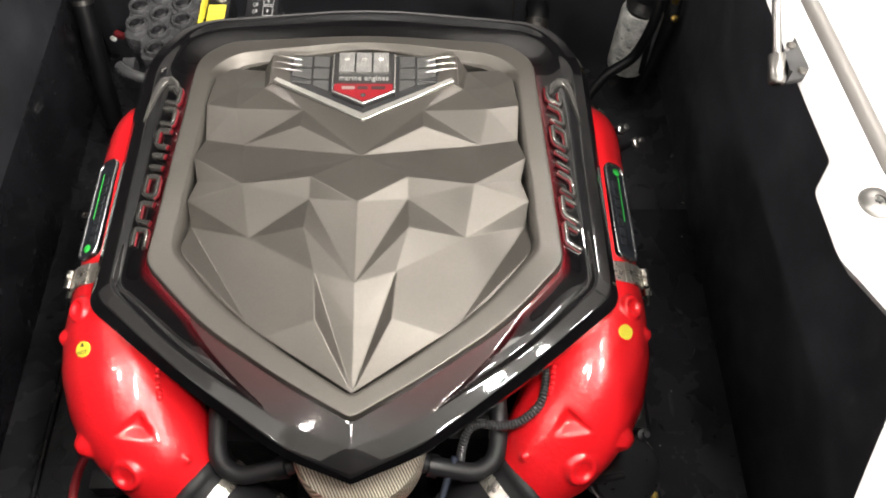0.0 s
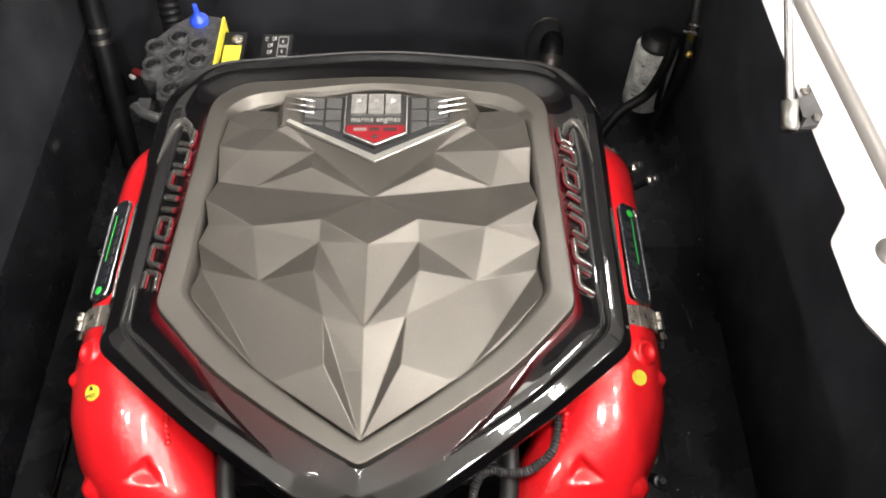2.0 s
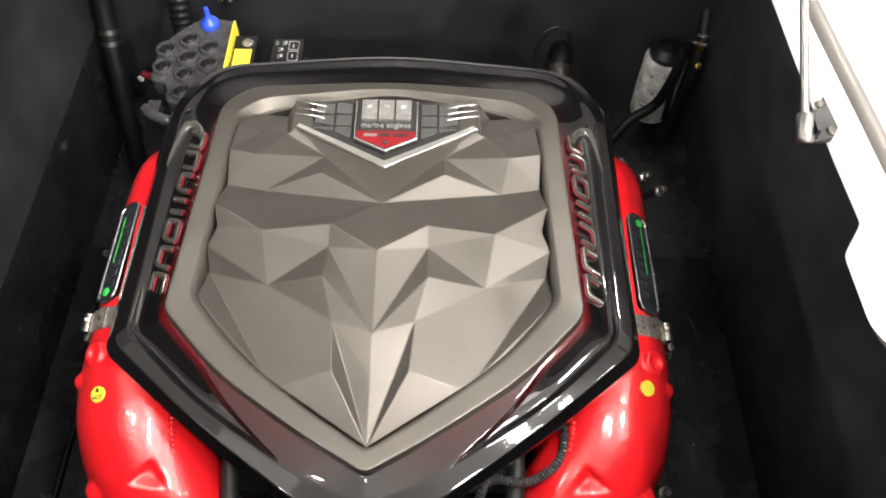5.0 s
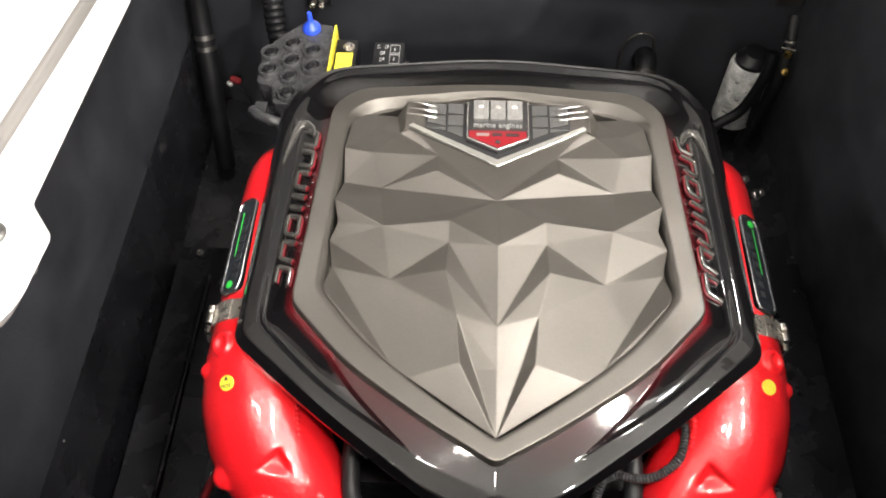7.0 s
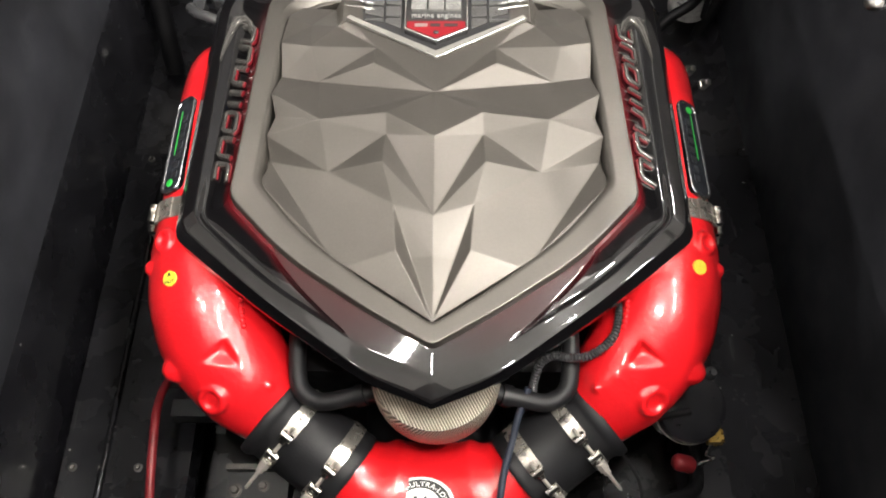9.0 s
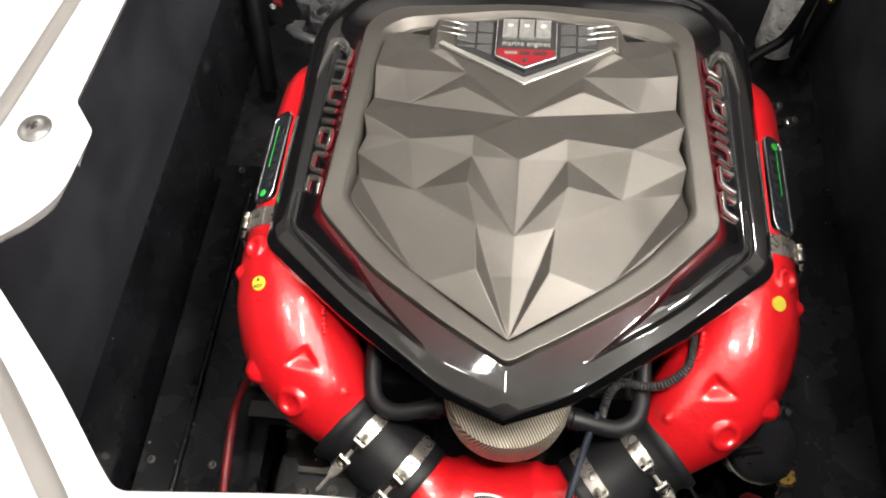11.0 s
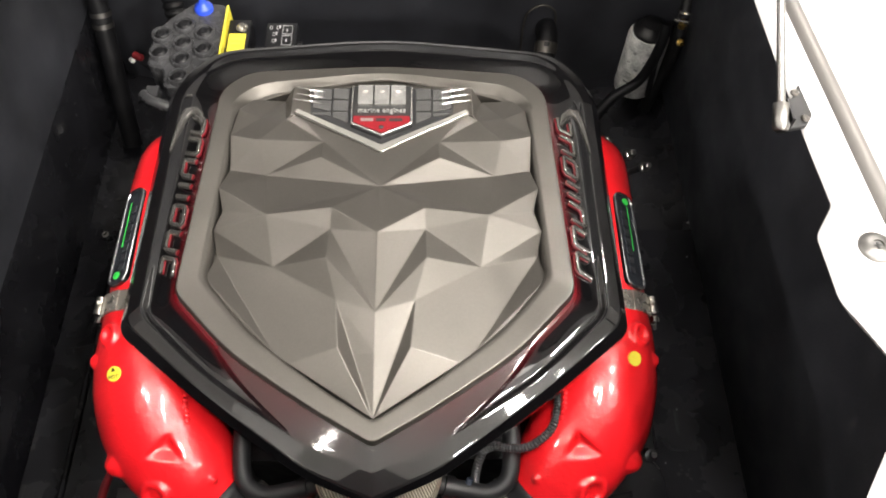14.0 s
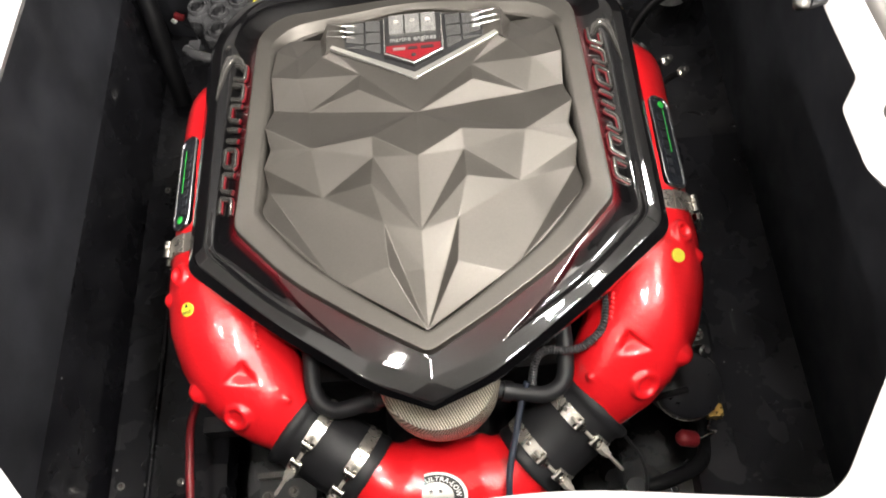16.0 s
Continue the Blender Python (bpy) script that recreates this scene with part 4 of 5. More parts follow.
def exhaust_manifold(s):
    man = thing("exhaust_manifold", "glossy red enamelled exhaust manifold with chrome nameplate and yellow sticker", "manifold", "exhaust manifolds")
    bm = bmesh.new()
    sweep(bm, smooth_path([(s * x, y, z) for x, y, z in MAN_PATH], 34), man_radius, 120)
    # everything cast in one piece is fused below: a three-cornered pocket in the shoulder, lugs, bosses
    bm.verts.ensure_lookup_table()
    fine = smooth_path([(s * x, y, z) for x, y, z in MAN_PATH], 34)
    size = 0.62
    pocket = [Vector((u * size, radians(ang) * 0.075)) for u, ang in ((0.768, 97), (0.789, 61), (0.836, 92))]
    for i, c in enumerate(fine):
        u = i / (len(fine) - 1)
        if not 0.74 < u < 0.87:
            continue
        d = (fine[i + 1] - fine[i - 1]).normalized()
        top = (Vector((0, 0, 1)) - d * d.z).normalized()
        out = Vector((s, 0, 0)) - d * d.x * s
        out = (out - top * out.dot(top)).normalized()
        for v in list(bm.verts)[i * 120:(i + 1) * 120]:
            r = v.co - c
            q = Vector((u * size, math.atan2(r.dot(top), r.dot(out)) * 0.075))
            reach = min(abs((b - a).normalized().cross(q - a)) / w if ((b - a).cross(q - a)) * ((b - a).cross(e - a)) > 0 else -1.0 for a, b, e, w in zip(pocket, pocket[1:] + pocket[:1], pocket[2:] + pocket[:2], (0.0035, 0.017, 0.0035)))
            if reach > 0:
                v.co -= r.normalized() * 0.0095 * min(1.0, reach)
    pieces = []
    for u, ang, r, h, pointed in ((0.553, 58, 0.0150, 0.006, 0), (0.585, 30, 0.0120, 0.006, 1), (0.772, 20, 0.0160, 0.011, 1), (0.868, 46, 0.0195, 0.006, 0), (0.918, 101, 0.0075, 0.006, 1)):
        p, nrm, d = man_point(s, u, ang, -0.012)
        b = bmesh.new()
        h2 = h + 0.012
        if pointed:
            lathe(b, [(r * 1.7, -0.006), (r * 1.25, h2 * 0.42), (r * 0.80, h2 * 0.78), (r * 0.40, h2 * 0.98), (r * 0.15, h2)], 7, surface_frame(p, nrm))
        else:
            lathe(b, [(r * 1.55, -0.006), (r * 1.18, h2 * 0.45), (r * 1.04, h2 * 0.72), (r, h2 * 0.95), (r * 0.90, h2), (r * 0.60, h2), (r * 0.52, h2 * 0.72), (r * 0.20, h2 * 0.70)], 24, surface_frame(p, nrm))
        pieces.append(b)
    for b in pieces:
        bmesh.ops.recalc_face_normals(b, faces=b.faces)
        tmp = bpy.data.meshes.new("casting_piece")
        b.to_mesh(tmp)
        b.free()
        bm.from_mesh(tmp)
        bpy.data.meshes.remove(tmp)
    # cast unevenness
    for v in bm.verts:
        v.co += Vector((noise.noise(v.co * 22), noise.noise(v.co * 22 + Vector((7, 0, 0))), noise.noise(v.co * 22 + Vector((0, 9, 0))))) * 0.0018
    cast = part("casting", bm, RED, man)
    fuse = cast.modifiers.new("fuse", "REMESH")
    fuse.mode, fuse.voxel_size, fuse.use_smooth_shade = "VOXEL", 0.0022, True
    ease = cast.modifiers.new("ease", "SMOOTH")
    ease.factor, ease.iterations = 0.5, 4
    for k in range(6):
        p, nrm, d = man_point(s, 0.695 + 0.0125 * k, 126 - 1.8 * k, 0)
        bm = bmesh.new()
        lathe(bm, [(0.0042, -0.002), (0.0034, 0.0018), (0.0018, 0.0026)], 8, surface_frame(p, nrm))
        part("cast_mark", bm, RED, man, smooth=60)
    # nameplate along the log
    plate = new("nameplate")
    plate.parent = man
    tagged(plate, "chrome framed black nameplate with a green stripe")
    y_mid = 0.028 if s > 0 else 0.033
    base = Vector((s * (0.3155 + 0.062 * math.cos(radians(56))), y_mid, 0.695 + 0.062 * math.sin(radians(56))))
    m = surface_frame(base, (s * math.cos(radians(56)), 0, math.sin(radians(56))), (0, 1, 0))
    oval = rounded([Vector(q) for q in ((-0.0190, -0.079), (0.0190, -0.079), (0.0190, 0.079), (-0.0190, 0.079))], [0.017] * 4, 8)
    bm = bmesh.new()
    loops(bm, [at_z(oval, -0.006), at_z(oval, 0.002), at_z(inset(oval, 0.001), 0.0034), at_z(inset(oval, 0.0042), 0.0034), at_z(inset(oval, 0.0050), 0.0018)], False, True)
    transform(bm, m)
    part("plate_frame", bm, CHROME_SMOKED, plate, "polished chrome frame", 40)
    bm = bmesh.new()
    loops(bm, [at_z(inset(oval, 0.0051), 0.0016), at_z(inset(oval, 0.0053), 0.0024)], False, True)
    transform(bm, m)
    part("plate_field", bm, SMOKE, plate, "smoked field", 40)
    bm = bmesh.new()
    box(bm, s * 0.004 - 0.0007, -0.018, 0.002, s * 0.004 + 0.0007, 0.056, 0.0029)
    transform(bm, m)
    part("green_stripe", bm, GREEN, plate)
    bm = bmesh.new()
    lathe(bm, [(0.0058, 0.002), (0.0056, 0.0036), (0.004, 0.004)], 14, m @ pose(s * 0.002, 0.064 * (1 if s > 0 else -1), 0))
    part("green_dot", bm, GREEN, plate)
    for k in range(7):
        yy = -0.052 + 0.0155 * k
        bm = bmesh.new()
        box(bm, -s * 0.0045 - 0.0048, yy - 0.0048, 0.002, -s * 0.0045 + 0.0048, yy + 0.0048, 0.0034)
        bevelled(bm, 0.0012, 1, 50)
        transform(bm, m)
        part("emblem_piece", bm, CHROME_SMOKED, plate)
    # warning sticker
    p, nrm, d = man_point(s, 0.625 if s < 0 else 0.600, 66, 0.0006)
    st = new("sticker")
    st.parent = man
    tagged(st, "round yellow warning sticker")
    m = surface_frame(p, nrm, (0, 1, 0))
    bm = bmesh.new()
    lathe(bm, [(0.0098, -0.004), (0.0098, 0.0009), (0.0095, 0.0011)], 28, m)
    part("sticker_disc", bm, YELLOW, st)
    if s < 0:
        writing("HOT", 0.0066, INK, st, "lettering", m @ pose(0, -0.004, 0.0013), depth=0.0003)
        bm = bmesh.new()
        loops(bm, [[(-0.003, 0.003, 0.0012), (0.003, 0.003, 0.0012), (0, 0.0085, 0.0012)], [(-0.003, 0.003, 0.0015), (0.003, 0.003, 0.0015), (0, 0.0085, 0.0015)]], True, True)
        transform(bm, m)
        part("sticker_sign", bm, INK, st)
    else:
        for k in range(3):
            bm = bmesh.new()
            box(bm, -0.007 + 0.001 * k, -0.007 + 0.005 * k, 0.0010, 0.006 - 0.001 * k, -0.0055 + 0.005 * k, 0.0013)
            transform(bm, m)
            part("sticker_bar", bm, BAR_OCHRE, st)
    # band clamp at the joint of log and elbow
    t_bolt_clamp(man, (s * 0.3125, -0.0655, 0.690), Vector((s * 0.02, -1, -0.08)) * -s, 0.0665, 0.029, (s, 0.0, 0.30), "joint_clamp", BAND)
    return man


CHROME_SMOKED = material("worn_chrome", (0.60, 0.60, 0.60), 0.12, metal=1.0, vary=0.2, vary_scale=90)
SMOKE = material("smoked_nameplate", (0.035, 0.04, 0.05), 0.15, metal=0.6, vary=0.3, vary_scale=50)
BAR_OCHRE = material("faded_print", (0.62, 0.54, 0.06), 0.5)
for side in (-1, 1):
    exhaust_manifold(side)


# ---------------------------------------------------------------- exhaust hoses and crossover
H0, H1 = Vector((0.205, -0.304, 0.596)), Vector((0.116, -0.366, 0.562))


def exhaust_hose(s):
    hose = thing("exhaust_hose", "thick black rubber exhaust hose held by two stainless clamps", "hose", "exhaust hoses")
    a, b = Vector((s * H0.x, H0.y, H0.z)), Vector((s * H1.x, H1.y, H1.z))
    d = (b - a).normalized()
    bm = bmesh.new()
    q = surface_frame(a, d)
    L = (b - a).length
    lathe(bm, [(0.050, -0.016), (0.0600, -0.016), (0.0625, -0.013), (0.0625, -0.005), (0.0600, -0.001), (0.0572, 0.004), (0.0572, L - 0.006), (0.0580, L - 0.003), (0.0580, L + 0.002), (0.0565, L + 0.005), (0.050, L + 0.005)], 40, q)
    part("rubber_sleeve", bm, RUBBER, hose, smooth=40)
    for k, name in ((0.20, "clamp"), (0.80, "clamp")):
        t_bolt_clamp(hose, a + d * L * k, d * -s, 0.0573, 0.019, Vector((s * 0.28, -0.40, 0.80)), name)


for side in (-1, 1):
    exhaust_hose(side)


def crossover():
    pipe = thing("exhaust_crossover", "glossy red exhaust crossover pipe with a round label", "exhaust pipe")
    pts = [(-0.122, -0.363, 0.563), (-0.080, -0.384, 0.542), (-0.03, -0.392, 0.528), (0.03, -0.392, 0.528), (0.080, -0.384, 0.542), (0.122, -0.363, 0.563)]
    bm = bmesh.new()
    sweep(bm, smooth_path(pts, 8), lambda u: 0.0520 + 0.0200 * min(1.0, 2.2 * math.sin(math.pi * u) ** 2) ** 0.8, 36)
    part("pipe", bm, RED, pipe, smooth=60)
    bm = bmesh.new()
    cyl(bm, (0, -0.405, 0.51), (0, -0.56, 0.36), 0.060, 0.05, 32)
    part("outlet", bm, RED, pipe, smooth=60)
    label = new("label")
    label.parent = pipe
    tagged(label, "round silver and black emissions label")
    R, cy, cz, v0 = 0.0728, -0.392, 0.528, -0.0222

    def wrap(x, y, h):
        a = (y + v0) / R
        return (x * 1.08 - 0.016, cy + (R + h) * math.sin(a), cz + (R + h) * math.cos(a))

    def disc(name, r0, r1, h, mat, lab=""):
        bm = bmesh.new()
        rings = []
        for r in ((r0, r0 + (r1 - r0) * 0.33, r0 + (r1 - r0) * 0.66, r1)):
            rings.append([wrap(r * math.cos(2 * math.pi * k / 48), 0.82 * r * math.sin(2 * math.pi * k / 48), h) for k in range(48)])
        rings.append([wrap(r1 * math.cos(2 * math.pi * k / 48), 0.82 * r1 * math.sin(2 * math.pi * k / 48), h - 0.001) for k in range(48)])
        loops(bm, rings, r0 < 0.002)
        part(name, bm, mat, label, lab, 60)

    disc("outer_ring", 0.0355, 0.0400, 0.0006, WHITE_LABEL, "white border")
    disc("black_ring", 0.0225, 0.0356, 0.0007, INK, "black lettered ring")
    disc("silver_field", 0.0006, 0.0226, 0.0008, STEEL_SATIN, "silver field with stars")

    def arc(x, y, h):
        # bend the line of text round the ring's upper half
        a = math.pi / 2 - x / 0.0285
        r = 0.0285 + y
        return wrap(r * math.cos(a), 0.82 * r * math.sin(a), 0.0009 + h)

    writing("SUPER-ULTRA-LOW", 0.0098, WHITE_LABEL, label, "lettering", place=arc, depth=0.0004, spacing=1.08)
    for k, (sx, sy) in enumerate(((-0.006, 0.007), (0.006, 0.007), (-0.014, -0.005), (0.014, -0.005))):
        star = []
        for i in range(10):
            r = 0.0042 if i % 2 == 0 else 0.0017
            a = math.pi / 2 + i * math.pi / 5
            star.append((sx + r * math.cos(a), sy + r * math.sin(a)))
        bm = bmesh.new()
        loops(bm, [[wrap(x, y, 0.0005) for x, y in star], [wrap(x, y, 0.0012) for x, y in star]], True, True)
        part("star", bm, INK, label)


crossover()


def flame_arrestor():
    fa = thing("flame_arrestor", "round flame arrestor of woven steel gauze under the cover", "flame arrestor")
    bm = bmesh.new()
    n = 48
    prof = [(0.060, 0.628), (0.070, 0.630), (0.0765, 0.636), (0.0800, 0.646), (0.0815, 0.660), (0.0820, 0.690), (0.078, 0.70), (0.05, 0.70)]
    rings = [[(0.003 + r * math.cos(2 * math.pi * k / n), -0.272 + r * math.sin(2 * math.pi * k / n), z) for k in range(n)] for r, z in prof]
    loops(bm, rings, True, True)
    part("gauze", bm, GAUZE, fa, smooth=60)
    bm = bmesh.new()
    lathe(bm, [(0.04, 0.60), (0.062, 0.602), (0.064, 0.628), (0.04, 0.63)], 32, pose(0.003, -0.272, 0))
    part("clamp_ring", bm, BLACK_PLASTIC, fa, smooth=40)


flame_arrestor()


def tube_thing(name, pts, r, mat, label, category, group="", n=14, per=8, ribs=0.0, pitch=0.006, extra=None):
    """A hose or cable; ribs: depth of its corrugation."""
    ob = thing(name, label, category, group)
    path = smooth_path(pts, per)
    bm = bmesh.new()
    if ribs:
        # resample evenly, three rings for each rib
        length = sum((b - a).length for a, b in zip(path, path[1:]))
        count = max(8, int(length / pitch) * 3)
        even, acc, i, seg = [], 0.0, 0, (path[1] - path[0]).length
        for k in range(count + 1):
            want = length * k / count
            while want > acc + seg and i < len(path) - 2:
                acc += seg
                i += 1
                seg = (path[i + 1] - path[i]).length
            even.append(path[i].lerp(path[i + 1], min(1, (want - acc) / max(seg, 1e-9))))
        cnt = len(even) - 1
        sweep(bm, even, lambda t: r - (ribs if round(t * cnt) % 3 == 0 else 0), n)
    else:
        sweep(bm, path, r, n)
    part("tube", bm, mat, ob, smooth=60 if not ribs else 25)
    if extra:
        extra(ob)
    return ob


for s in (-1, 1):
    tube_thing("breather_hose", [(s * 0.176, -0.205, 0.675), (s * 0.176, -0.248, 0.665), (s * 0.170, -0.283, 0.655), (s * 0.146, -0.299, 0.652), (s * 0.115, -0.297, 0.657), (s * 0.075, -0.290, 0.665)],
               0.0118, RUBBER, "smooth black rubber breather hose bent round to the flame arrestor", "hose", "breather hoses",
               extra=lambda ob, s=s: part("end_clip", (lambda b: (cyl(b, (s * 0.098, -0.295, 0.661), (s * 0.086, -0.293, 0.664), 0.0145, n=20), b)[1])(bmesh.new()), BLACK_PLASTIC, ob, smooth=40))
tube_thing("wiring_loom", [(0.232, -0.125, 0.690), (0.237, -0.174, 0.712), (0.235, -0.198, 0.716), (0.225, -0.232, 0.710), (0.199, -0.251, 0.697), (0.175, -0.252, 0.686), (0.154, -0.246, 0.678), (0.140, -0.249, 0.669), (0.131, -0.264, 0.655), (0.128, -0.285, 0.630), (0.135, -0.31, 0.60)],
           0.0062, DARK_GREY_PLASTIC, "corrugated dark grey wiring conduit curving over the red elbow", "conduit", ribs=0.0014, pitch=0.0042, n=12)
tube_thing("blue_cable", [(0.120, -0.285, 0.668), (0.108, -0.315, 0.650), (0.098, -0.350, 0.635), (0.088, -0.385, 0.622), (0.082, -0.430, 0.600), (0.080, -0.48, 0.53)],
           0.0046, material("slate_blue_sheath", (0.014, 0.019, 0.032), 0.45, vary=0.2), "slate blue cable running down over the crossover pipe", "cable")


def engine_block():
    ob = thing("engine_block", "dark engine block and intake half hidden under the cover", "engine")
    bm = bmesh.new()
    box(bm, -0.22, -0.24, 0.16, 0.22, 0.36, 0.60)
    bevelled(bm, 0.03, 3)
    part("block", bm, BLACK_PLASTIC, ob, smooth=40)
    bm = bmesh.new()
    box(bm, -0.17, -0.21, 0.60, 0.17, 0.34, 0.70)
    bevelled(bm, 0.025, 3)
    part("intake", bm, BLACK_PLASTIC, ob, smooth=40)
    for s in (-1, 1):
        bm = bmesh.new()
        box(bm, min(s * 0.20, s * 0.30), -0.05, 0.45, max(s * 0.20, s * 0.30), 0.27, 0.62)
        bevelled(bm, 0.02, 2)
        part("cylinder_head", bm, BLACK_PLASTIC, ob, smooth=40)
    bm = bmesh.new()
    cyl(bm, (0, -0.24, 0.40), (0, -0.36, 0.40), 0.11, 0.10, 32)
    part("pulley_housing", bm, BLACK_PLASTIC, ob, smooth=40)


engine_block()


# ---------------------------------------------------------------- hatch fittings
def hatch_lid():
    """The lid stands upright on hinges behind the opening."""
    lid = thing("hatch_lid", "raised white hatch lid hinged behind the opening", "hatch")
    a = radians(97)
    half = [(0.0, 0.0), (0.40, 0.0), (0.42, 0.30), (0.42, 0.88), (0.0, 0.90)]
    pts = rounded([Vector(p) for p in half] + [Vector((-x, y)) for x, y in reversed(half[1:-1])], [0.1, 0.03, 0.05, 0.05, 0.1, 0.05, 0.05, 0.03], 5)

    def up(p, h):
        return (p[0] + 0.008, 0.700 + p[1] * math.cos(a) + h * math.sin(a), 1.105 + p[1] * math.sin(a) - h * math.cos(a))

    bm = bmesh.new()
    loops(bm, [[up(p, 0.0) for p in inset(pts, 0.006)], [up(p, 0.004) for p in pts], [up(p, 0.030) for p in pts], [up(p, 0.036) for p in inset(pts, 0.006)]], True, True)
    part("lid_panel", bm, GELCOAT, lid, smooth=40)
    bm = bmesh.new()
    loops(bm, [[up(p, -0.002) for p in inset(pts, 0.030)], [up(p, -0.010) for p in inset(pts, 0.032)], [up(p, -0.011) for p in inset(pts, 0.036)]], True, True)
    part("lid_liner", bm, LINER, lid, "black liner on the underside", 40)
    for s in (-1, 1):
        bm = bmesh.new()
        box(bm, s * 0.20 - 0.03, 0.69, 1.09, s * 0.20 + 0.03, 0.76, 1.098)
        box(bm, s * 0.20 - 0.03, 0.688, 1.09, s * 0.20 + 0.03, 0.698, 1.15)
        bevelled(bm, 0.002)
        part("hinge", bm, STEEL, lid)


hatch_lid()


ROD = material("ground_steel_rod", (0.17, 0.165, 0.16), 0.28, metal=1.0, vary=0.05, vary_scale=30)


def gas_strut():
    strut = thing("gas_strut", "chrome gas strut with a steel socket on a black deck bracket", "gas strut")
    foot = Vector((0.4085, -0.052, 1.105))
    d = Vector((0.004, 0.15, 0.080)).normalized()
    bm = bmesh.new()
    cyl(bm, foot + d * 0.004, foot + d * 0.34, 0.0042, n=20)
    part("rod", bm, ROD, strut, smooth=40)
    bm = bmesh.new()
    cyl(bm, foot + d * 0.33, foot + d * 0.80, 0.010, n=20)
    part("cylinder", bm, BLACK_PLASTIC, strut, smooth=40)
    bm = bmesh.new()
    lathe(bm, [(0.004, -0.0175), (0.0070, -0.0155), (0.0084, -0.011), (0.0084, -0.004), (0.0080, -0.002), (0.0080, 0.0105), (0.0072, 0.0120), (0.0045, 0.0122)], 28, surface_frame(foot, d))
    part("socket", bm, ROD, strut, "steel ball socket", 40)
    br = new("bracket")
    br.parent = strut
    tagged(br, "black angled bracket")
    bm = bmesh.new()
    plate = [Vector(p) for p in ((0.4425, -0.001), (0.4335, -0.018), (0.4215, -0.030), (0.4150, -0.0625), (0.4370, -0.0570), (0.4465, -0.0430))]
    plate = rounded(plate, [0.003] * 6, 3)
    loops(bm, [at_z(plate, 1.0905), at_z(plate, 1.0945), at_z(inset(plate, 0.0008), 1.0955)], True, True)
    part("bracket_plate", bm, BLACK_PLASTIC, br)
    bm = bmesh.new()
    box(bm, 0.4160, -0.0620, 1.0930, 0.4190, -0.0360, 1.1110)
    bevelled(bm, 0.0012, 2)
    part("bracket_ear", bm, BLACK_PLASTIC, br, smooth=40)
    bm = bmesh.new()
    cyl(bm, (0.409, -0.0575, 1.1005), (0.4185, -0.0560, 1.1005), 0.0045, n=12)
    part("ball_pin", bm, BLACK_PLASTIC, br, smooth=40)
    for sx, y in ((0.4350, -0.0145), (0.4375, -0.0480)):
        bm = bmesh.new()
        lathe(bm, [(0.0045, 0), (0.0045, 0.0015), (0.003, 0.003)], 12, pose(sx, y, 1.0950))
        part("bracket_screw", bm, STEEL_DARK2, br, smooth=40)


gas_strut()


def trim_strip(line):
    """Half-round trim let into the deck along the opening."""
    ob = thing("trim_strip", "grey satin half-round trim strip along the white deck", "trim", "deck trim strips")
    pts = [(x, y, DECK) for x, y in line]
    path = smooth_path(pts, 6)
    bm = bmesh.new()
    rings = []
    for i, c in enumerate(path):
        d = (path[min(i + 1, len(path) - 1)] - path[max(i - 1, 0)]).normalized()
        side = d.cross(Vector((0, 0, 1))).normalized()
        rings.append([c + side * (0.0095 * math.cos(a)) + Vector((0, 0, 1)) * (0.007 * math.sin(a) - 0.0005) for a in [math.pi * k / 8 for k in range(9)]] + [c - Vector((0, 0, 0.004))])
    loops(bm, rings, True, True)
    part("strip", bm, SEAL_GREY, ob, smooth=60)


SCREW_STEEL = material("worn_screw_steel", (0.13, 0.127, 0.122), 0.34, metal=0.8, vary=0.15, vary_scale=60)


def deck_screw(x, y):
    ob = thing("deck_screw", "domed stainless screw in the white deck", "screw", "deck screws", (x, y, DECK))
    bm = bmesh.new()
    lathe(bm, [(0.0165, -0.003), (0.0165, 0.0008), (0.0145, 0.0030), (0.009, 0.0048), (0.0055, 0.0052), (0.0050, 0.0035)], 28)
    part("dome", bm, SCREW_STEEL, ob, smooth=50)
    for a in (0, 90):
        bm = bmesh.new()
        box(bm, -0.0035, -0.0009, 0.0030, 0.0035, 0.0009, 0.0045)
        part("drive_slot", bm, INK, ob, m=pose(0, 0, 0, 0, 0, a))


for line in ([(0.508, -0.30), (0.493, -0.17), (0.480, -0.02), (0.467, 0.13), (0.456, 0.30), (0.446, 0.50)],
             [(-0.512, -0.30), (-0.490, -0.17), (-0.471, -0.02), (-0.454, 0.13), (-0.440, 0.30), (-0.430, 0.50)],
             [(-0.500, -0.328), (-0.440, -0.393), (-0.380, -0.455), (-0.322, -0.520), (-0.298, -0.548)]):
    trim_strip(line)
deck_screw(0.4675, -0.195)
deck_screw(-0.4515, -0.199)


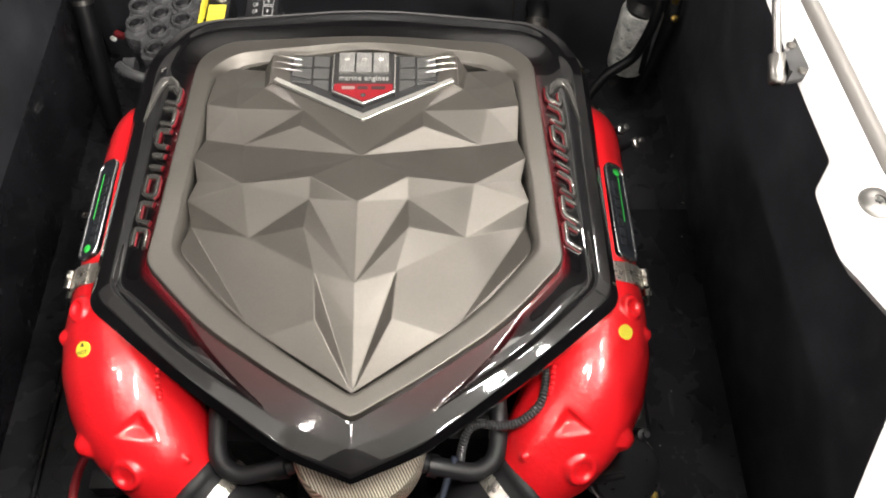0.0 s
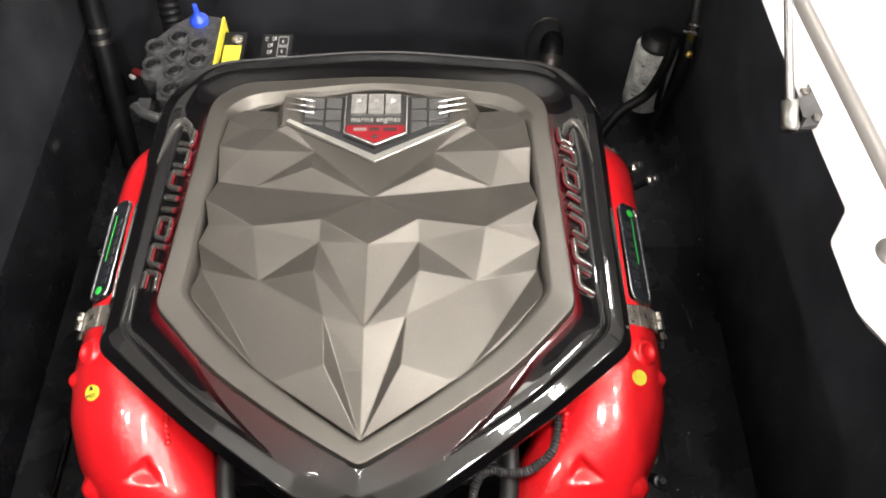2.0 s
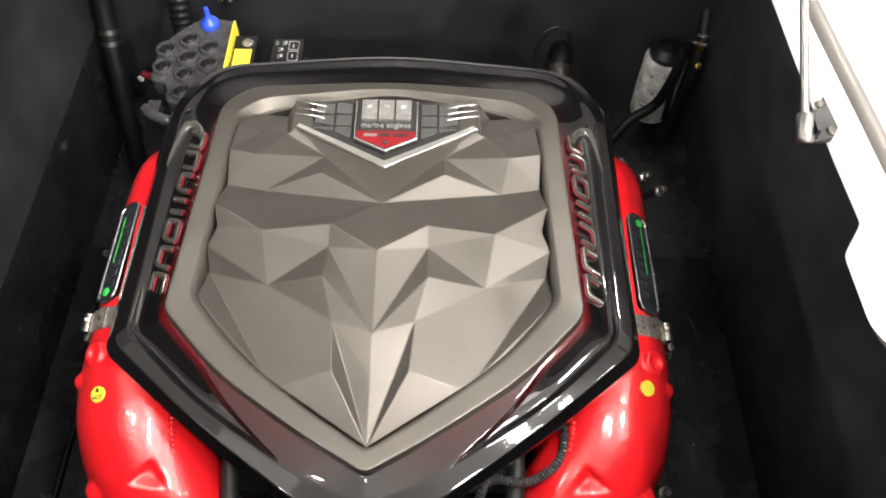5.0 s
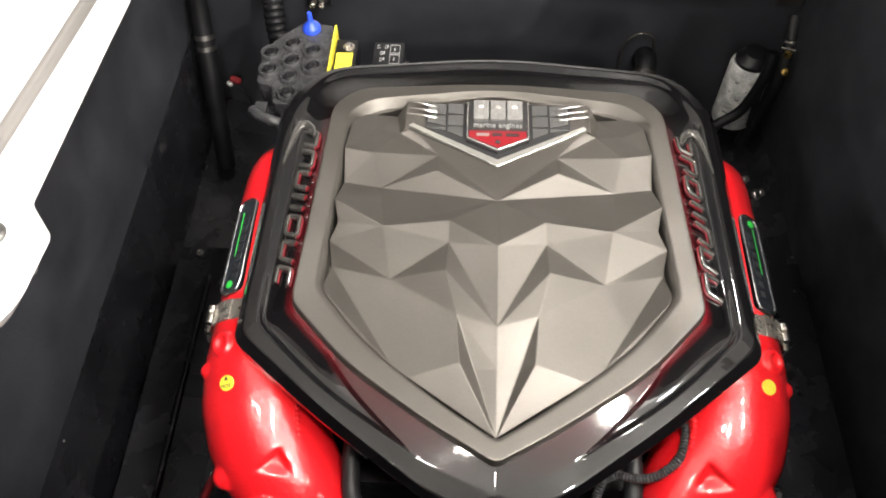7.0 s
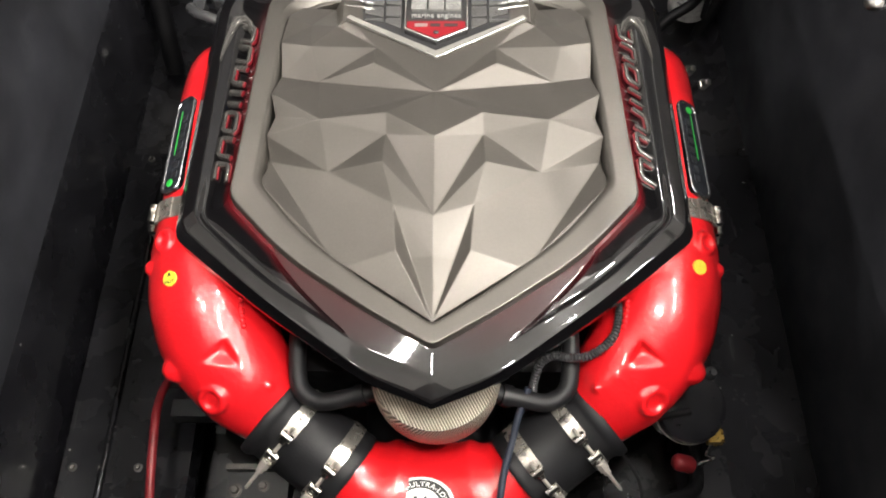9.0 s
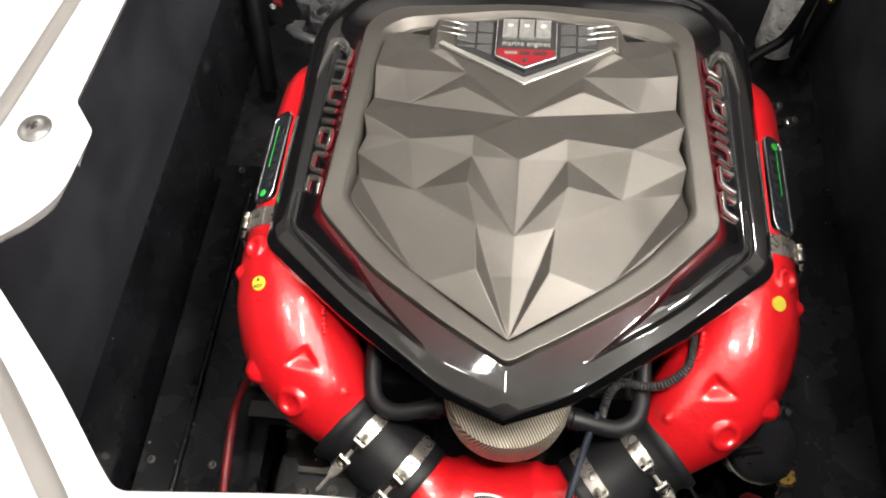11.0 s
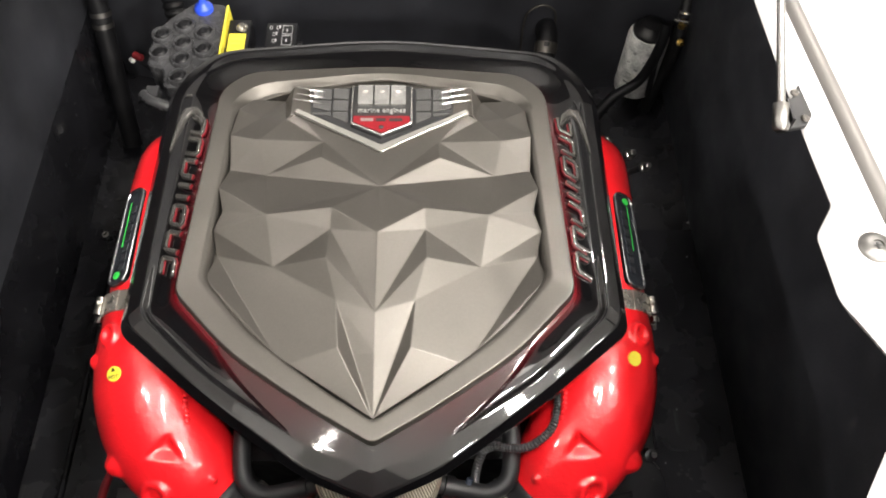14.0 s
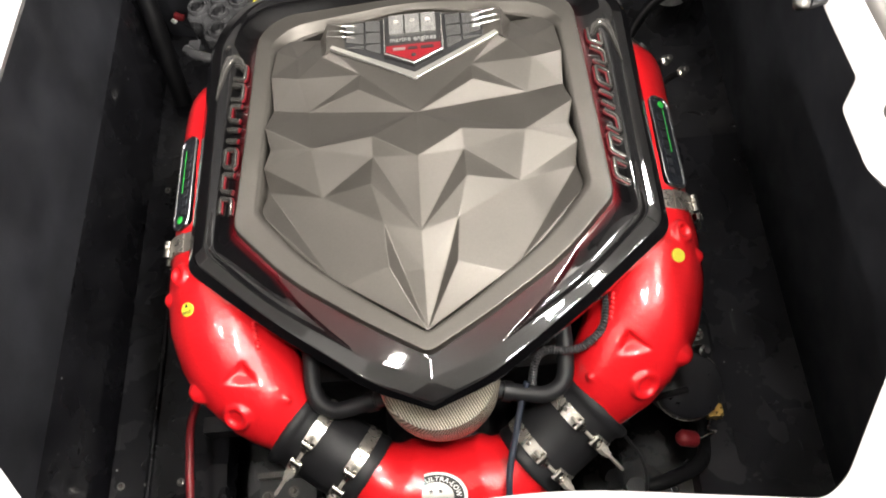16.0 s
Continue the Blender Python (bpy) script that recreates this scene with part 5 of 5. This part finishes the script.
# ---------------------------------------------------------------- behind the engine
def ignition_module():
    """A block with ribbed rubber boots in rows, a yellow card and a blue cap."""
    ob = thing("ignition_module", "dark connector block with rubber boots, yellow label and blue cap", "connector block")
    Z = 0.690
    out = [(-0.408, 0.492), (-0.380, 0.532), (-0.345, 0.568), (-0.290, 0.560), (-0.280, 0.425), (-0.325, 0.405), (-0.330, 0.362), (-0.372, 0.362), (-0.378, 0.405), (-0.408, 0.412)]
    pts = rounded([Vector(p) for p in reversed(out)], [0.012] * len(out), 4)
    bm = bmesh.new()
    loops(bm, [at_z(pts, Z - 0.055), at_z(pts, Z - 0.003), at_z(inset(pts, 0.003), Z)], True, True)
    part("block", bm, DARK_GREY_PLASTIC, ob, smooth=40)
    for x, y in ((-0.392, 0.480), (-0.357, 0.505), (-0.320, 0.487), (-0.389, 0.438), (-0.353, 0.461), (-0.316, 0.447), (-0.350, 0.422), (-0.349, 0.382)):
        boot = new("boot")
        boot.parent = ob
        boot.matrix_basis = pose(x, y, Z)
        tagged(boot, "ribbed black rubber boot")
        bm = bmesh.new()
        lathe(bm, [(0.0185, -0.002), (0.0185, 0.004), (0.0165, 0.0075), (0.0140, 0.0075), (0.0125, 0.004), (0.0120, 0.002)], 24)
        part("boot_ring", bm, DARK_GREY_PLASTIC, boot, smooth=40)
        bm = bmesh.new()
        lathe(bm, [(0.0122, 0.001), (0.0115, 0.0035), (0.0085, 0.0065), (0.0045, 0.0075), (0.0018, 0.0055)], 20)
        part("boot_plug", bm, BLACK_PLASTIC, boot, smooth=60)
    bm = bmesh.new()
    lathe(bm, [(0.0165, 0), (0.0165, 0.006), (0.0145, 0.010), (0.0075, 0.016), (0.0045, 0.024), (0.0042, 0.036), (0.003, 0.038)], 20, pose(-0.329, 0.546, Z))
    part("blue_cap", bm, BLUE, ob, "bright blue cap", 50)
    bm = bmesh.new()
    box(bm, -0.2860, 0.425, Z - 0.03, -0.2825, 0.545, Z + 0.012)
    part("yellow_card", bm, YELLOW, ob, "yellow upright card")
    bm = bmesh.new()
    box(bm, -0.281, 0.40, Z - 0.05, -0.243, 0.525, Z - 0.004)
    bevelled(bm, 0.008, 3)
    part("side_box", bm, BLACK_PLASTIC, ob, smooth=40)
    bm = bmesh.new()
    box(bm, -0.278, 0.415, Z - 0.004, -0.249, 0.490, Z - 0.0025)
    part("yellow_label", bm, YELLOW, ob, "yellow printed label")
    for k in range(4):
        bm = bmesh.new()
        box(bm, -0.275, 0.476 - 0.011 * k, Z - 0.0026, -0.253 - 0.004 * (k % 2), 0.479 - 0.011 * k, Z - 0.0018)
        part("print_bar", bm, BAR_OCHRE if k < 3 else INK, ob)
    hex_bolt("bolt", (-0.258, 0.505, Z - 0.004), (0, 0, 1), 0.007, 0.008, STEEL, ob)
    bm = bmesh.new()
    sweep(bm, smooth_path([(-0.404, 0.352, 0.682), (-0.385, 0.335, 0.685), (-0.36, 0.328, 0.68), (-0.335, 0.330, 0.665)], 6), 0.009, 12)
    part("plug", bm, DARK_GREY_PLASTIC, ob, smooth=60)
    bm = bmesh.new()
    box(bm, -0.400, 0.345, 0.665, -0.380, 0.368, 0.686)
    bevelled(bm, 0.006, 3)
    part("latch", bm, DARK_GREY_PLASTIC, ob, smooth=40)


def fuse_box():
    ob = thing("fuse_box", "black fuse box with white printed outlines on its lid", "fuse box")
    ob.matrix_basis = Matrix.Translation((-0.0493, 0, 0)) @ Matrix.Diagonal((0.743, 1, 1, 1))
    bm = bmesh.new()
    box(bm, -0.215, 0.405, 0.62, -0.145, 0.497, 0.706)
    bevelled(bm, 0.006, 3)
    part("lid", bm, BLACK_PLASTIC, ob, smooth=40)
    top = 0.7062

    def frame_bar(x0, y0, x1, y1):
        bm = bmesh.new()
        box(bm, x0, y0, top - 0.001, x1, y1, top + 0.0005)
        part("print_line", bm, FADED_PRINT, ob)

    def rect(x, y, w, h, t=0.0011):
        frame_bar(x, y, x + w, y + t)
        frame_bar(x, y + h, x + w, y + h + t)
        frame_bar(x, y, x + t, y + h)
        frame_bar(x + w, y, x + w + t, y + h)

    rect(-0.178, 0.470, 0.022, 0.020)
    rect(-0.178, 0.444, 0.022, 0.022)
    for x, y in ((-0.208, 0.482), (-0.192, 0.482), (-0.200, 0.466), (-0.200, 0.450)):
        rect(x, y, 0.005, 0.007, 0.0008)
    for x, y in ((-0.169, 0.476), (-0.169, 0.452), (-0.186, 0.484), (-0.193, 0.468), (-0.193, 0.452)):
        frame_bar(x, y, x + 0.003, y + 0.007)
    bm = bmesh.new()
    box(bm, -0.146, 0.44, 0.66, -0.134, 0.47, 0.69)
    bevelled(bm, 0.003)
    part("catch", bm, BLACK_PLASTIC, ob)


def fuel_filter():
    ob = thing("fuel_filter", "white labelled spin-on fuel filter hung under a black head", "filter", at=(0.566, 0.758, 0.012))
    bm = bmesh.new()
    lathe(bm, [(0.036, 0.262), (0.044, 0.266), (0.0460, 0.276), (0.0460, 0.425), (0.041, 0.436), (0.02, 0.437)], 32)
    part("canister", bm, WORN_LABEL, ob, "scuffed white canister", 40)
    bm = bmesh.new()
    lathe(bm, [(0.03, 0.435), (0.0385, 0.437), (0.039, 0.444), (0.030, 0.450), (0.024, 0.462), (0.014, 0.466)], 28)
    part("head", bm, BLACK_PLASTIC, ob, smooth=40)
    rng = random.Random(5)
    for row in range(8):
        for k in range(rng.choice((1, 2, 2))):
            a = radians(-150 + rng.uniform(0, 50) + 30 * k)
            z = 0.400 - 0.015 * row
            bm = bmesh.new()
            w = rng.uniform(0.08, 0.32)
            q = [(0.0462 * math.cos(a + t), 0.0462 * math.sin(a + t)) for t in (0, w * 0.5, w)]
            h = 0.0022 if row % 3 else 0.006
            loops(bm, [[(x * f, y * f, zz) for f, zz in ((0.99, z), (1.003, z), (1.003, z + h), (0.99, z + h))] for x, y in q], True, True)
            part("print_bar", bm, FADED_INK, ob)
    bm = bmesh.new()
    lathe(bm, [(0.008, 0), (0.008, 0.014), (0.006, 0.018)], 10, pose(0.052, -0.03, 0.478))
    part("brass_fitting", bm, BRASS, ob, smooth=40)
    bm = bmesh.new()
    cyl(bm, (0.03, -0.036, 0.505), (0.055, -0.05, 0.51), 0.003, n=8)
    part("bleed_screw", bm, STEEL, ob, smooth=40)
    bm = bmesh.new()
    cyl(bm, (0.008, -0.056, 0.470), (0.006, -0.090, 0.330), 0.0065, n=12)
    part("drain_pipe", bm, BLACK_PLASTIC, ob, smooth=40)


FADED_PRINT = material("faded_white_print", (0.30, 0.30, 0.30), 0.5, vary=0.1, vary_scale=60)
WORN_LABEL = material("scuffed_white_label", (0.40, 0.40, 0.395), 0.55, vary=0.35, vary_scale=45, tone=(0.60, 0.60, 0.58), fine=0.2, fine_scale=220)
FADED_INK = material("faded_ink", (0.16, 0.16, 0.165), 0.6)
ignition_module()
fuse_box()
fuel_filter()
tube_thing("filter_hose", [(0.576, 0.705, 0.520), (0.572, 0.690, 0.475), (0.561, 0.682, 0.420), (0.540, 0.674, 0.375), (0.486, 0.657, 0.335), (0.43, 0.60, 0.27), (0.38, 0.48, 0.22)],
           0.0115, HOSE_BLACK, "black rubber fuel hose sweeping down from the filter", "hose")


def rear_pipe():
    ob = thing("rear_pipe", "black hose with a clamp rising at the rear bulkhead", "hose")
    bm = bmesh.new()
    sweep(bm, smooth_path([(0.322, 0.66, 0.18), (0.328, 0.70, 0.32), (0.336, 0.735, 0.395), (0.342, 0.770, 0.422), (0.344, 0.805, 0.412), (0.344, 0.825, 0.385)], 8), 0.023, 24)
    part("hose", bm, HOSE_BLACK, ob, smooth=60)
    bm = bmesh.new()
    sweep(bm, smooth_path([(0.337, 0.738, 0.399), (0.340, 0.757, 0.414)], 3), 0.0255, 24)
    part("clamp", bm, STEEL_DARK2, ob, "dull steel clamp", 40)
    bm = bmesh.new()
    sweep(bm, smooth_path([(0.292, 0.80, 0.34), (0.291, 0.806, 0.42), (0.300, 0.81, 0.455), (0.330, 0.812, 0.472), (0.358, 0.81, 0.455), (0.363, 0.805, 0.40)], 6), 0.0026, 8)
    part("wire_loop", bm, STEEL_DARK2, ob, smooth=60)


rear_pipe()


def bilge_hose():
    """Spiral-wound hose behind the connector block."""
    ob = tube_thing("spiral_hose", [(-0.40, 0.62, 0.40), (-0.425, 0.66, 0.47), (-0.445, 0.71, 0.545), (-0.455, 0.77, 0.60), (-0.455, 0.84, 0.63)],
                    0.022, HOSE_BLACK, "black spiral-wound hose behind the connector block", "hose", ribs=0.003, pitch=0.013, n=18)


bilge_hose()
tube_thing("corner_hose", [(-0.60, 0.60, 0.24), (-0.605, 0.66, 0.36), (-0.612, 0.72, 0.47), (-0.616, 0.76, 0.56), (-0.618, 0.80, 0.68), (-0.618, 0.84, 0.75)],
           0.021, HOSE_BLACK, "black hose climbing the rear corner of the bay", "hose",
           extra=lambda ob: [part("clamp", (lambda b: (sweep(b, smooth_path([(-0.6125, 0.725 + d, 0.478 + 2.2 * d), (-0.613, 0.729 + d, 0.487 + 2.2 * d)], 2), 0.0222, 20), b)[1])(bmesh.new()), STEEL_DARK, ob, "dull steel clamp", 40) for d in (0.0, 0.010)])


def wall_tab():
    ob = thing("wall_tab", "small dark metal tab screwed to the rear bulkhead", "bracket")
    bm = bmesh.new()
    box(bm, 0.590, 0.808, 0.555, 0.640, 0.819, 0.605)
    bevelled(bm, 0.004, 2)
    part("plate", bm, STEEL_DARK2, ob, smooth=40)
    hex_bolt("bolt", (0.580, 0.818, 0.580), (0, -1, 0), 0.006, 0.008, STEEL, ob)


wall_tab()


# ---------------------------------------------------------------- beside and in front of the engine
def stringer(s):
    ob = thing("stringer", "glossy black boxed stringer along the hull beside the engine", "stringer", "stringers")
    bm = bmesh.new()
    x0, x1 = sorted((s * 0.44, s * 0.630))
    box(bm, x0, -0.70, 0.14, x1, 0.338, 0.290)
    bevelled(bm, 0.006, 3)
    part("box", bm, HULL_BLACK, ob, smooth=40)
    bm = bmesh.new()
    x0, x1 = sorted((s * 0.40, s * 0.47))
    box(bm, x0, -0.70, 0.28, x1, 0.30, 0.335)
    bevelled(bm, 0.008, 3)
    part("rail", bm, HULL_BLACK, ob, smooth=40)
    # rounded ribs of laminate along the top
    for x in (() if s > 0 else (0.559,)):
        bm = bmesh.new()
        pts = [Vector((s * x + 0.0016 * noise.noise(Vector((k * 0.9, x * 9, 0))), -0.68 + k * 0.05, 0.290)) for k in range(20)]
        sweep(bm, smooth_path(pts, 3), 0.0065, 10)
        part("rib", bm, HULL_BLACK, ob, smooth=60)


def engine_mount(s, y):
    ob = thing("engine_mount", "black engine mount bracket bolted to the stringer", "engine mount", "engine mounts")
    bm = bmesh.new()
    x0, x1 = sorted((s * 0.27, s * 0.46))
    box(bm, x0, y - 0.035, 0.335, x1, y + 0.035, 0.352)
    bevelled(bm, 0.004, 2)
    part("foot", bm, BLACK_PLASTIC, ob, smooth=40)
    bm = bmesh.new()
    cyl(bm, (s * 0.38, y, 0.35), (s * 0.38, y, 0.43), 0.012, n=14)
    part("stud", bm, STEEL_DARK, ob, smooth=40)
    bm = bmesh.new()
    box(bm, min(s * 0.22, s * 0.41), y - 0.028, 0.40, max(s * 0.22, s * 0.41), y + 0.028, 0.418)
    bevelled(bm, 0.004, 2)
    part("arm", bm, BLACK_PLASTIC, ob, smooth=40)
    hex_bolt("nut", (s * 0.38, y, 0.43), (0, 0, 1), 0.014, 0.014, STEEL, ob)
    hex_bolt("bolt", (s * 0.44, y + 0.018, 0.352), (0, 0, 1), 0.008, 0.008, STEEL, ob)
    hex_bolt("bolt", (s * 0.44, y - 0.018, 0.352), (0, 0, 1), 0.008, 0.008, STEEL, ob)


for s in (-1, 1):
    stringer(s)
    engine_mount(s, 0.17)
    engine_mount(s, -0.14)


def seawater_pump():
    ob = thing("seawater_pump", "round black pump housing with chrome bolts beside the red elbow", "pump")
    bm = bmesh.new()
    m = surface_frame((0.372, -0.262, 0.515), (0.15, -0.35, 0.92))
    lathe(bm, [(0.036, -0.06), (0.050, -0.055), (0.052, -0.01), (0.050, 0.0), (0.044, 0.004), (0.02, 0.004)], 32, m)
    part("housing", bm, BLACK_GLOSS, ob, smooth=40)
    bm = bmesh.new()
    lathe(bm, [(0.0535, -0.018), (0.0545, -0.017), (0.0545, -0.012), (0.0535, -0.011)], 32, m, close=False)
    part("chrome_ring", bm, BOLT_STEEL, ob, "bright ring", 40)
    for p in ((0.399, -0.216, 0.533), (0.334, -0.257, 0.527)):
        bm = bmesh.new()
        lathe(bm, [(0.0100, -0.03), (0.0100, 0.001), (0.0085, 0.002)], 16, surface_frame(p, (0.15, -0.35, 0.92)))
        part("lug", bm, BLACK_GLOSS, ob, smooth=40)
        hex_bolt("bolt", p, (0.15, -0.2, 0.92), 0.0062, 0.010, CHROME, ob, washer=False)
    bm = bmesh.new()
    sweep(bm, smooth_path([(0.364, -0.270, 0.522), (0.318, -0.280, 0.528), (0.278, -0.289, 0.531)], 5), 0.0055, 10)
    part("sender_lead", bm, RUBBER, ob, smooth=40)


seawater_pump()


def drain_fitting():
    ob = thing("drain_fitting", "brass drain tap with a twisted wire and a red cap", "fitting")
    bm = bmesh.new()
    lathe(bm, [(0.006, -0.02), (0.006, 0.0), (0.010, 0.002), (0.010, 0.020), (0.007, 0.022), (0.007, 0.03)], 8, surface_frame((0.404, -0.290, 0.480), (-0.45, 0.5, 0.7)))
    box(bm, 0.398, -0.304, 0.468, 0.420, -0.284, 0.484)
    part("tap", bm, BRASS, ob, "brass tap", 40)
    bm = bmesh.new()
    lathe(bm, [(0.010, 0), (0.013, 0.004), (0.013, 0.026), (0.009, 0.032), (0.004, 0.034)], 16, surface_frame((0.385, -0.325, 0.43), (-0.8, 0.1, 0.3)))
    part("red_cap", bm, RED_CAP, ob, "dull red cap", 40)
    bm = bmesh.new()
    sweep(bm, smooth_path([(0.405, -0.30, 0.47), (0.400, -0.315, 0.455), (0.412, -0.318, 0.450), (0.398, -0.322, 0.44), (0.388, -0.325, 0.435)], 5), 0.0018, 6)
    part("wire", bm, STEEL, ob, smooth=60)


drain_fitting()
tube_thing("sender_wire", [(0.245, -0.325, 0.55), (0.262, -0.345, 0.545), (0.278, -0.368, 0.53), (0.284, -0.395, 0.51), (0.280, -0.43, 0.47)], 0.0026, RUBBER, "thin black sender wire hanging beside the hose", "wire", n=8)
tube_thing("coolant_line", [(0.16, -0.42, 0.43), (0.22, -0.415, 0.45), (0.275, -0.40, 0.455), (0.33, -0.385, 0.445), (0.39, -0.355, 0.40), (0.42, -0.30, 0.33), (0.415, -0.22, 0.345)], 0.011, RUBBER, "black rubber coolant line low in the bay", "hose",
           extra=lambda ob: part("elbow", (lambda b: (cyl(b, (0.272, -0.405, 0.44), (0.272, -0.40, 0.485), 0.017, 0.015, 16), b)[1])(bmesh.new()), BLACK_PLASTIC, ob, smooth=40))
tube_thing("red_hose", [(-0.425, -0.16, 0.40), (-0.418, -0.24, 0.47), (-0.412, -0.31, 0.48), (-0.408, -0.40, 0.46), (-0.41, -0.50, 0.40)], 0.0065, RED_CAP, "dull red hose running along the bay side", "hose")


def solenoid():
    ob = thing("solenoid", "black solenoid on a plate with bright terminal screws", "solenoid")
    bm = bmesh.new()
    box(bm, -0.292, -0.412, 0.455, -0.205, -0.348, 0.495)
    bevelled(bm, 0.005, 2)
    part("body", bm, BLACK_PLASTIC, ob, smooth=40)
    bm = bmesh.new()
    box(bm, -0.292, -0.353, 0.490, -0.222, -0.345, 0.512)
    part("plate", bm, STEEL_DARK2, ob)
    hex_bolt("terminal", (-0.279, -0.378, 0.495), (0, 0, 1), 0.0062, 0.010, STEEL_DARK2, ob)
    hex_bolt("terminal", (-0.240, -0.372, 0.495), (0, 0, 1), 0.0055, 0.009, STEEL_DARK2, ob)
    bm = bmesh.new()
    box(bm, -0.385, -0.275, 0.47, -0.315, -0.250, 0.505)
    bevelled(bm, 0.004, 2)
    part("side_lug", bm, BLACK_PLASTIC, ob, smooth=40)


solenoid()


def rear_elbow(s):
    ob = thing("manifold_elbow", "black rubber elbow on the rear end of the red manifold", "hose", "manifold elbows")
    bm = bmesh.new()
    sweep(bm, smooth_path([(s * 0.322, 0.228, 0.650), (s * 0.333, 0.268, 0.635), (s * 0.342, 0.298, 0.600), (s * 0.345, 0.310, 0.55), (s * 0.34, 0.310, 0.48)], 6), 0.043, 24)
    part("elbow", bm, RUBBER, ob, smooth=60)
    hex_bolt("bolt", (s * 0.368, 0.278, 0.652), (s * 0.5, 0.3, 0.8), 0.0075, 0.010, STEEL, ob)


for s in (-1, 1):
    rear_elbow(s)


# small bolt heads added to stand in for glints on the hull
def glint_bolt(x, y, z, n, r=0.007):
    ob = thing("glint_bolt", "small steel bolt head added for a glint on the black hull", "bolt", "hull bolts")
    bm = bmesh.new()
    lathe(bm, [(r * 1.6, -0.002), (r * 1.6, r * 0.2), (r * 1.2, r * 0.3)], 16, surface_frame((x, y, z), n))
    part("washer", bm, STEEL_DARK, ob, smooth=40)
    bm = bmesh.new()
    lathe(bm, [(r, r * 0.2), (r, r * 0.9), (r * 0.7, r * 1.15)], 6, surface_frame((x, y, z), n))
    part("head", bm, STEEL, ob, smooth=40)


for x, y, z in ((-0.59, 0.335, 0.291), (-0.56, -0.30, 0.291), (-0.50, -0.30, 0.291), (-0.61, -0.30, 0.291)):
    glint_bolt(x, min(y, 0.325), 0.2905, (0, 0, 1), 0.0045)


def rear_studs():
    ob = thing("twin_fitting", "pair of bright steel pipe stubs on the rear bulkhead", "fitting")
    for dx in (-0.010, 0.010):
        bm = bmesh.new()
        lathe(bm, [(0.0085, 0), (0.0085, 0.012), (0.0070, 0.013), (0.0070, 0.034), (0.0055, 0.036), (0.0045, 0.030)], 14, surface_frame((-0.372 + dx, 0.822, 0.548), (0, -1, 0)))
        part("stub", bm, STEEL, ob, smooth=40)
    bm = bmesh.new()
    box(bm, -0.398, 0.812, 0.530, -0.346, 0.822, 0.566)
    bevelled(bm, 0.003, 2)
    part("base_plate", bm, BLACK_PLASTIC, ob, smooth=40)


def corner_plug():
    ob = thing("wire_plug", "small red and white plug hanging by the bay corner", "plug")
    bm = bmesh.new()
    lathe(bm, [(0.004, 0), (0.0085, 0.003), (0.0085, 0.022), (0.005, 0.026)], 12, surface_frame((-0.600, 0.775, 0.350), (0.85, -0.3, -0.2)))
    part("plug_body", bm, RED_CAP, ob, "dull red plug body", 40)
    bm = bmesh.new()
    lathe(bm, [(0.006, 0), (0.006, 0.010), (0.003, 0.012)], 10, surface_frame((-0.606, 0.770, 0.338), (0.6, -0.6, 0.2)))
    part("plug_tip", bm, WHITE_LABEL, ob, "white tip", 40)
    bm = bmesh.new()
    sweep(bm, smooth_path([(-0.602, 0.772, 0.340), (-0.585, 0.765, 0.330), (-0.57, 0.77, 0.30), (-0.575, 0.79, 0.25), (-0.58, 0.80, 0.20)], 5), 0.0018, 6)
    part("wire", bm, HOSE_BLACK, ob, smooth=60)


def filter_valve():
    ob = thing("filter_valve", "black hose with steel rings and a brass valve at the bulkhead", "valve")
    bm = bmesh.new()
    sweep(bm, smooth_path([(0.645, 0.822, 0.52), (0.643, 0.795, 0.485), (0.640, 0.775, 0.45), (0.632, 0.755, 0.39), (0.615, 0.74, 0.30), (0.60, 0.73, 0.22)], 6), 0.015, 16)
    part("hose", bm, RUBBER, ob, smooth=60)
    for c in ((0.6425, 0.7895, 0.477), (0.6410, 0.7800, 0.460)):
        bm = bmesh.new()
        lathe(bm, [(0.0150, -0.003), (0.0165, -0.003), (0.0165, 0.003), (0.0150, 0.003)], 20, surface_frame(c, (0.1, 0.5, 0.86)), close=False)
        part("ring", bm, STEEL, ob, "steel ring", 40)
    bm = bmesh.new()
    lathe(bm, [(0.007, 0), (0.0085, 0.002), (0.0085, 0.012), (0.005, 0.014)], 8, surface_frame((0.634, 0.746, 0.430), (0.0, -0.8, 0.6)))
    part("brass_valve", bm, BRASS, ob, "brass valve", 40)


def manifold_plug(x, y, z):
    ob = thing("sensor_plug", "small steel sensor plug beside the red manifold", "sensor", "sensor plugs")
    bm = bmesh.new()
    lathe(bm, [(0.010, 0), (0.010, 0.006), (0.0065, 0.008), (0.0065, 0.018), (0.004, 0.020)], 6, surface_frame((x, y, z), (0.35, -0.35, 0.87)))
    part("hexagon", bm, STEEL_DARK, ob, smooth=30)
    bm = bmesh.new()
    sweep(bm, smooth_path([(x, y, z + 0.002), (x - 0.02, y + 0.01, z - 0.03), (x - 0.05, y + 0.02, z - 0.09)], 5), 0.006, 10)
    part("lead", bm, RUBBER, ob, smooth=60)


rear_studs()
corner_plug()
filter_valve()
for x, y, z in ((0.432, 0.325, 0.560), (0.462, 0.312, 0.540)):
    manifold_plug(x, y, z)
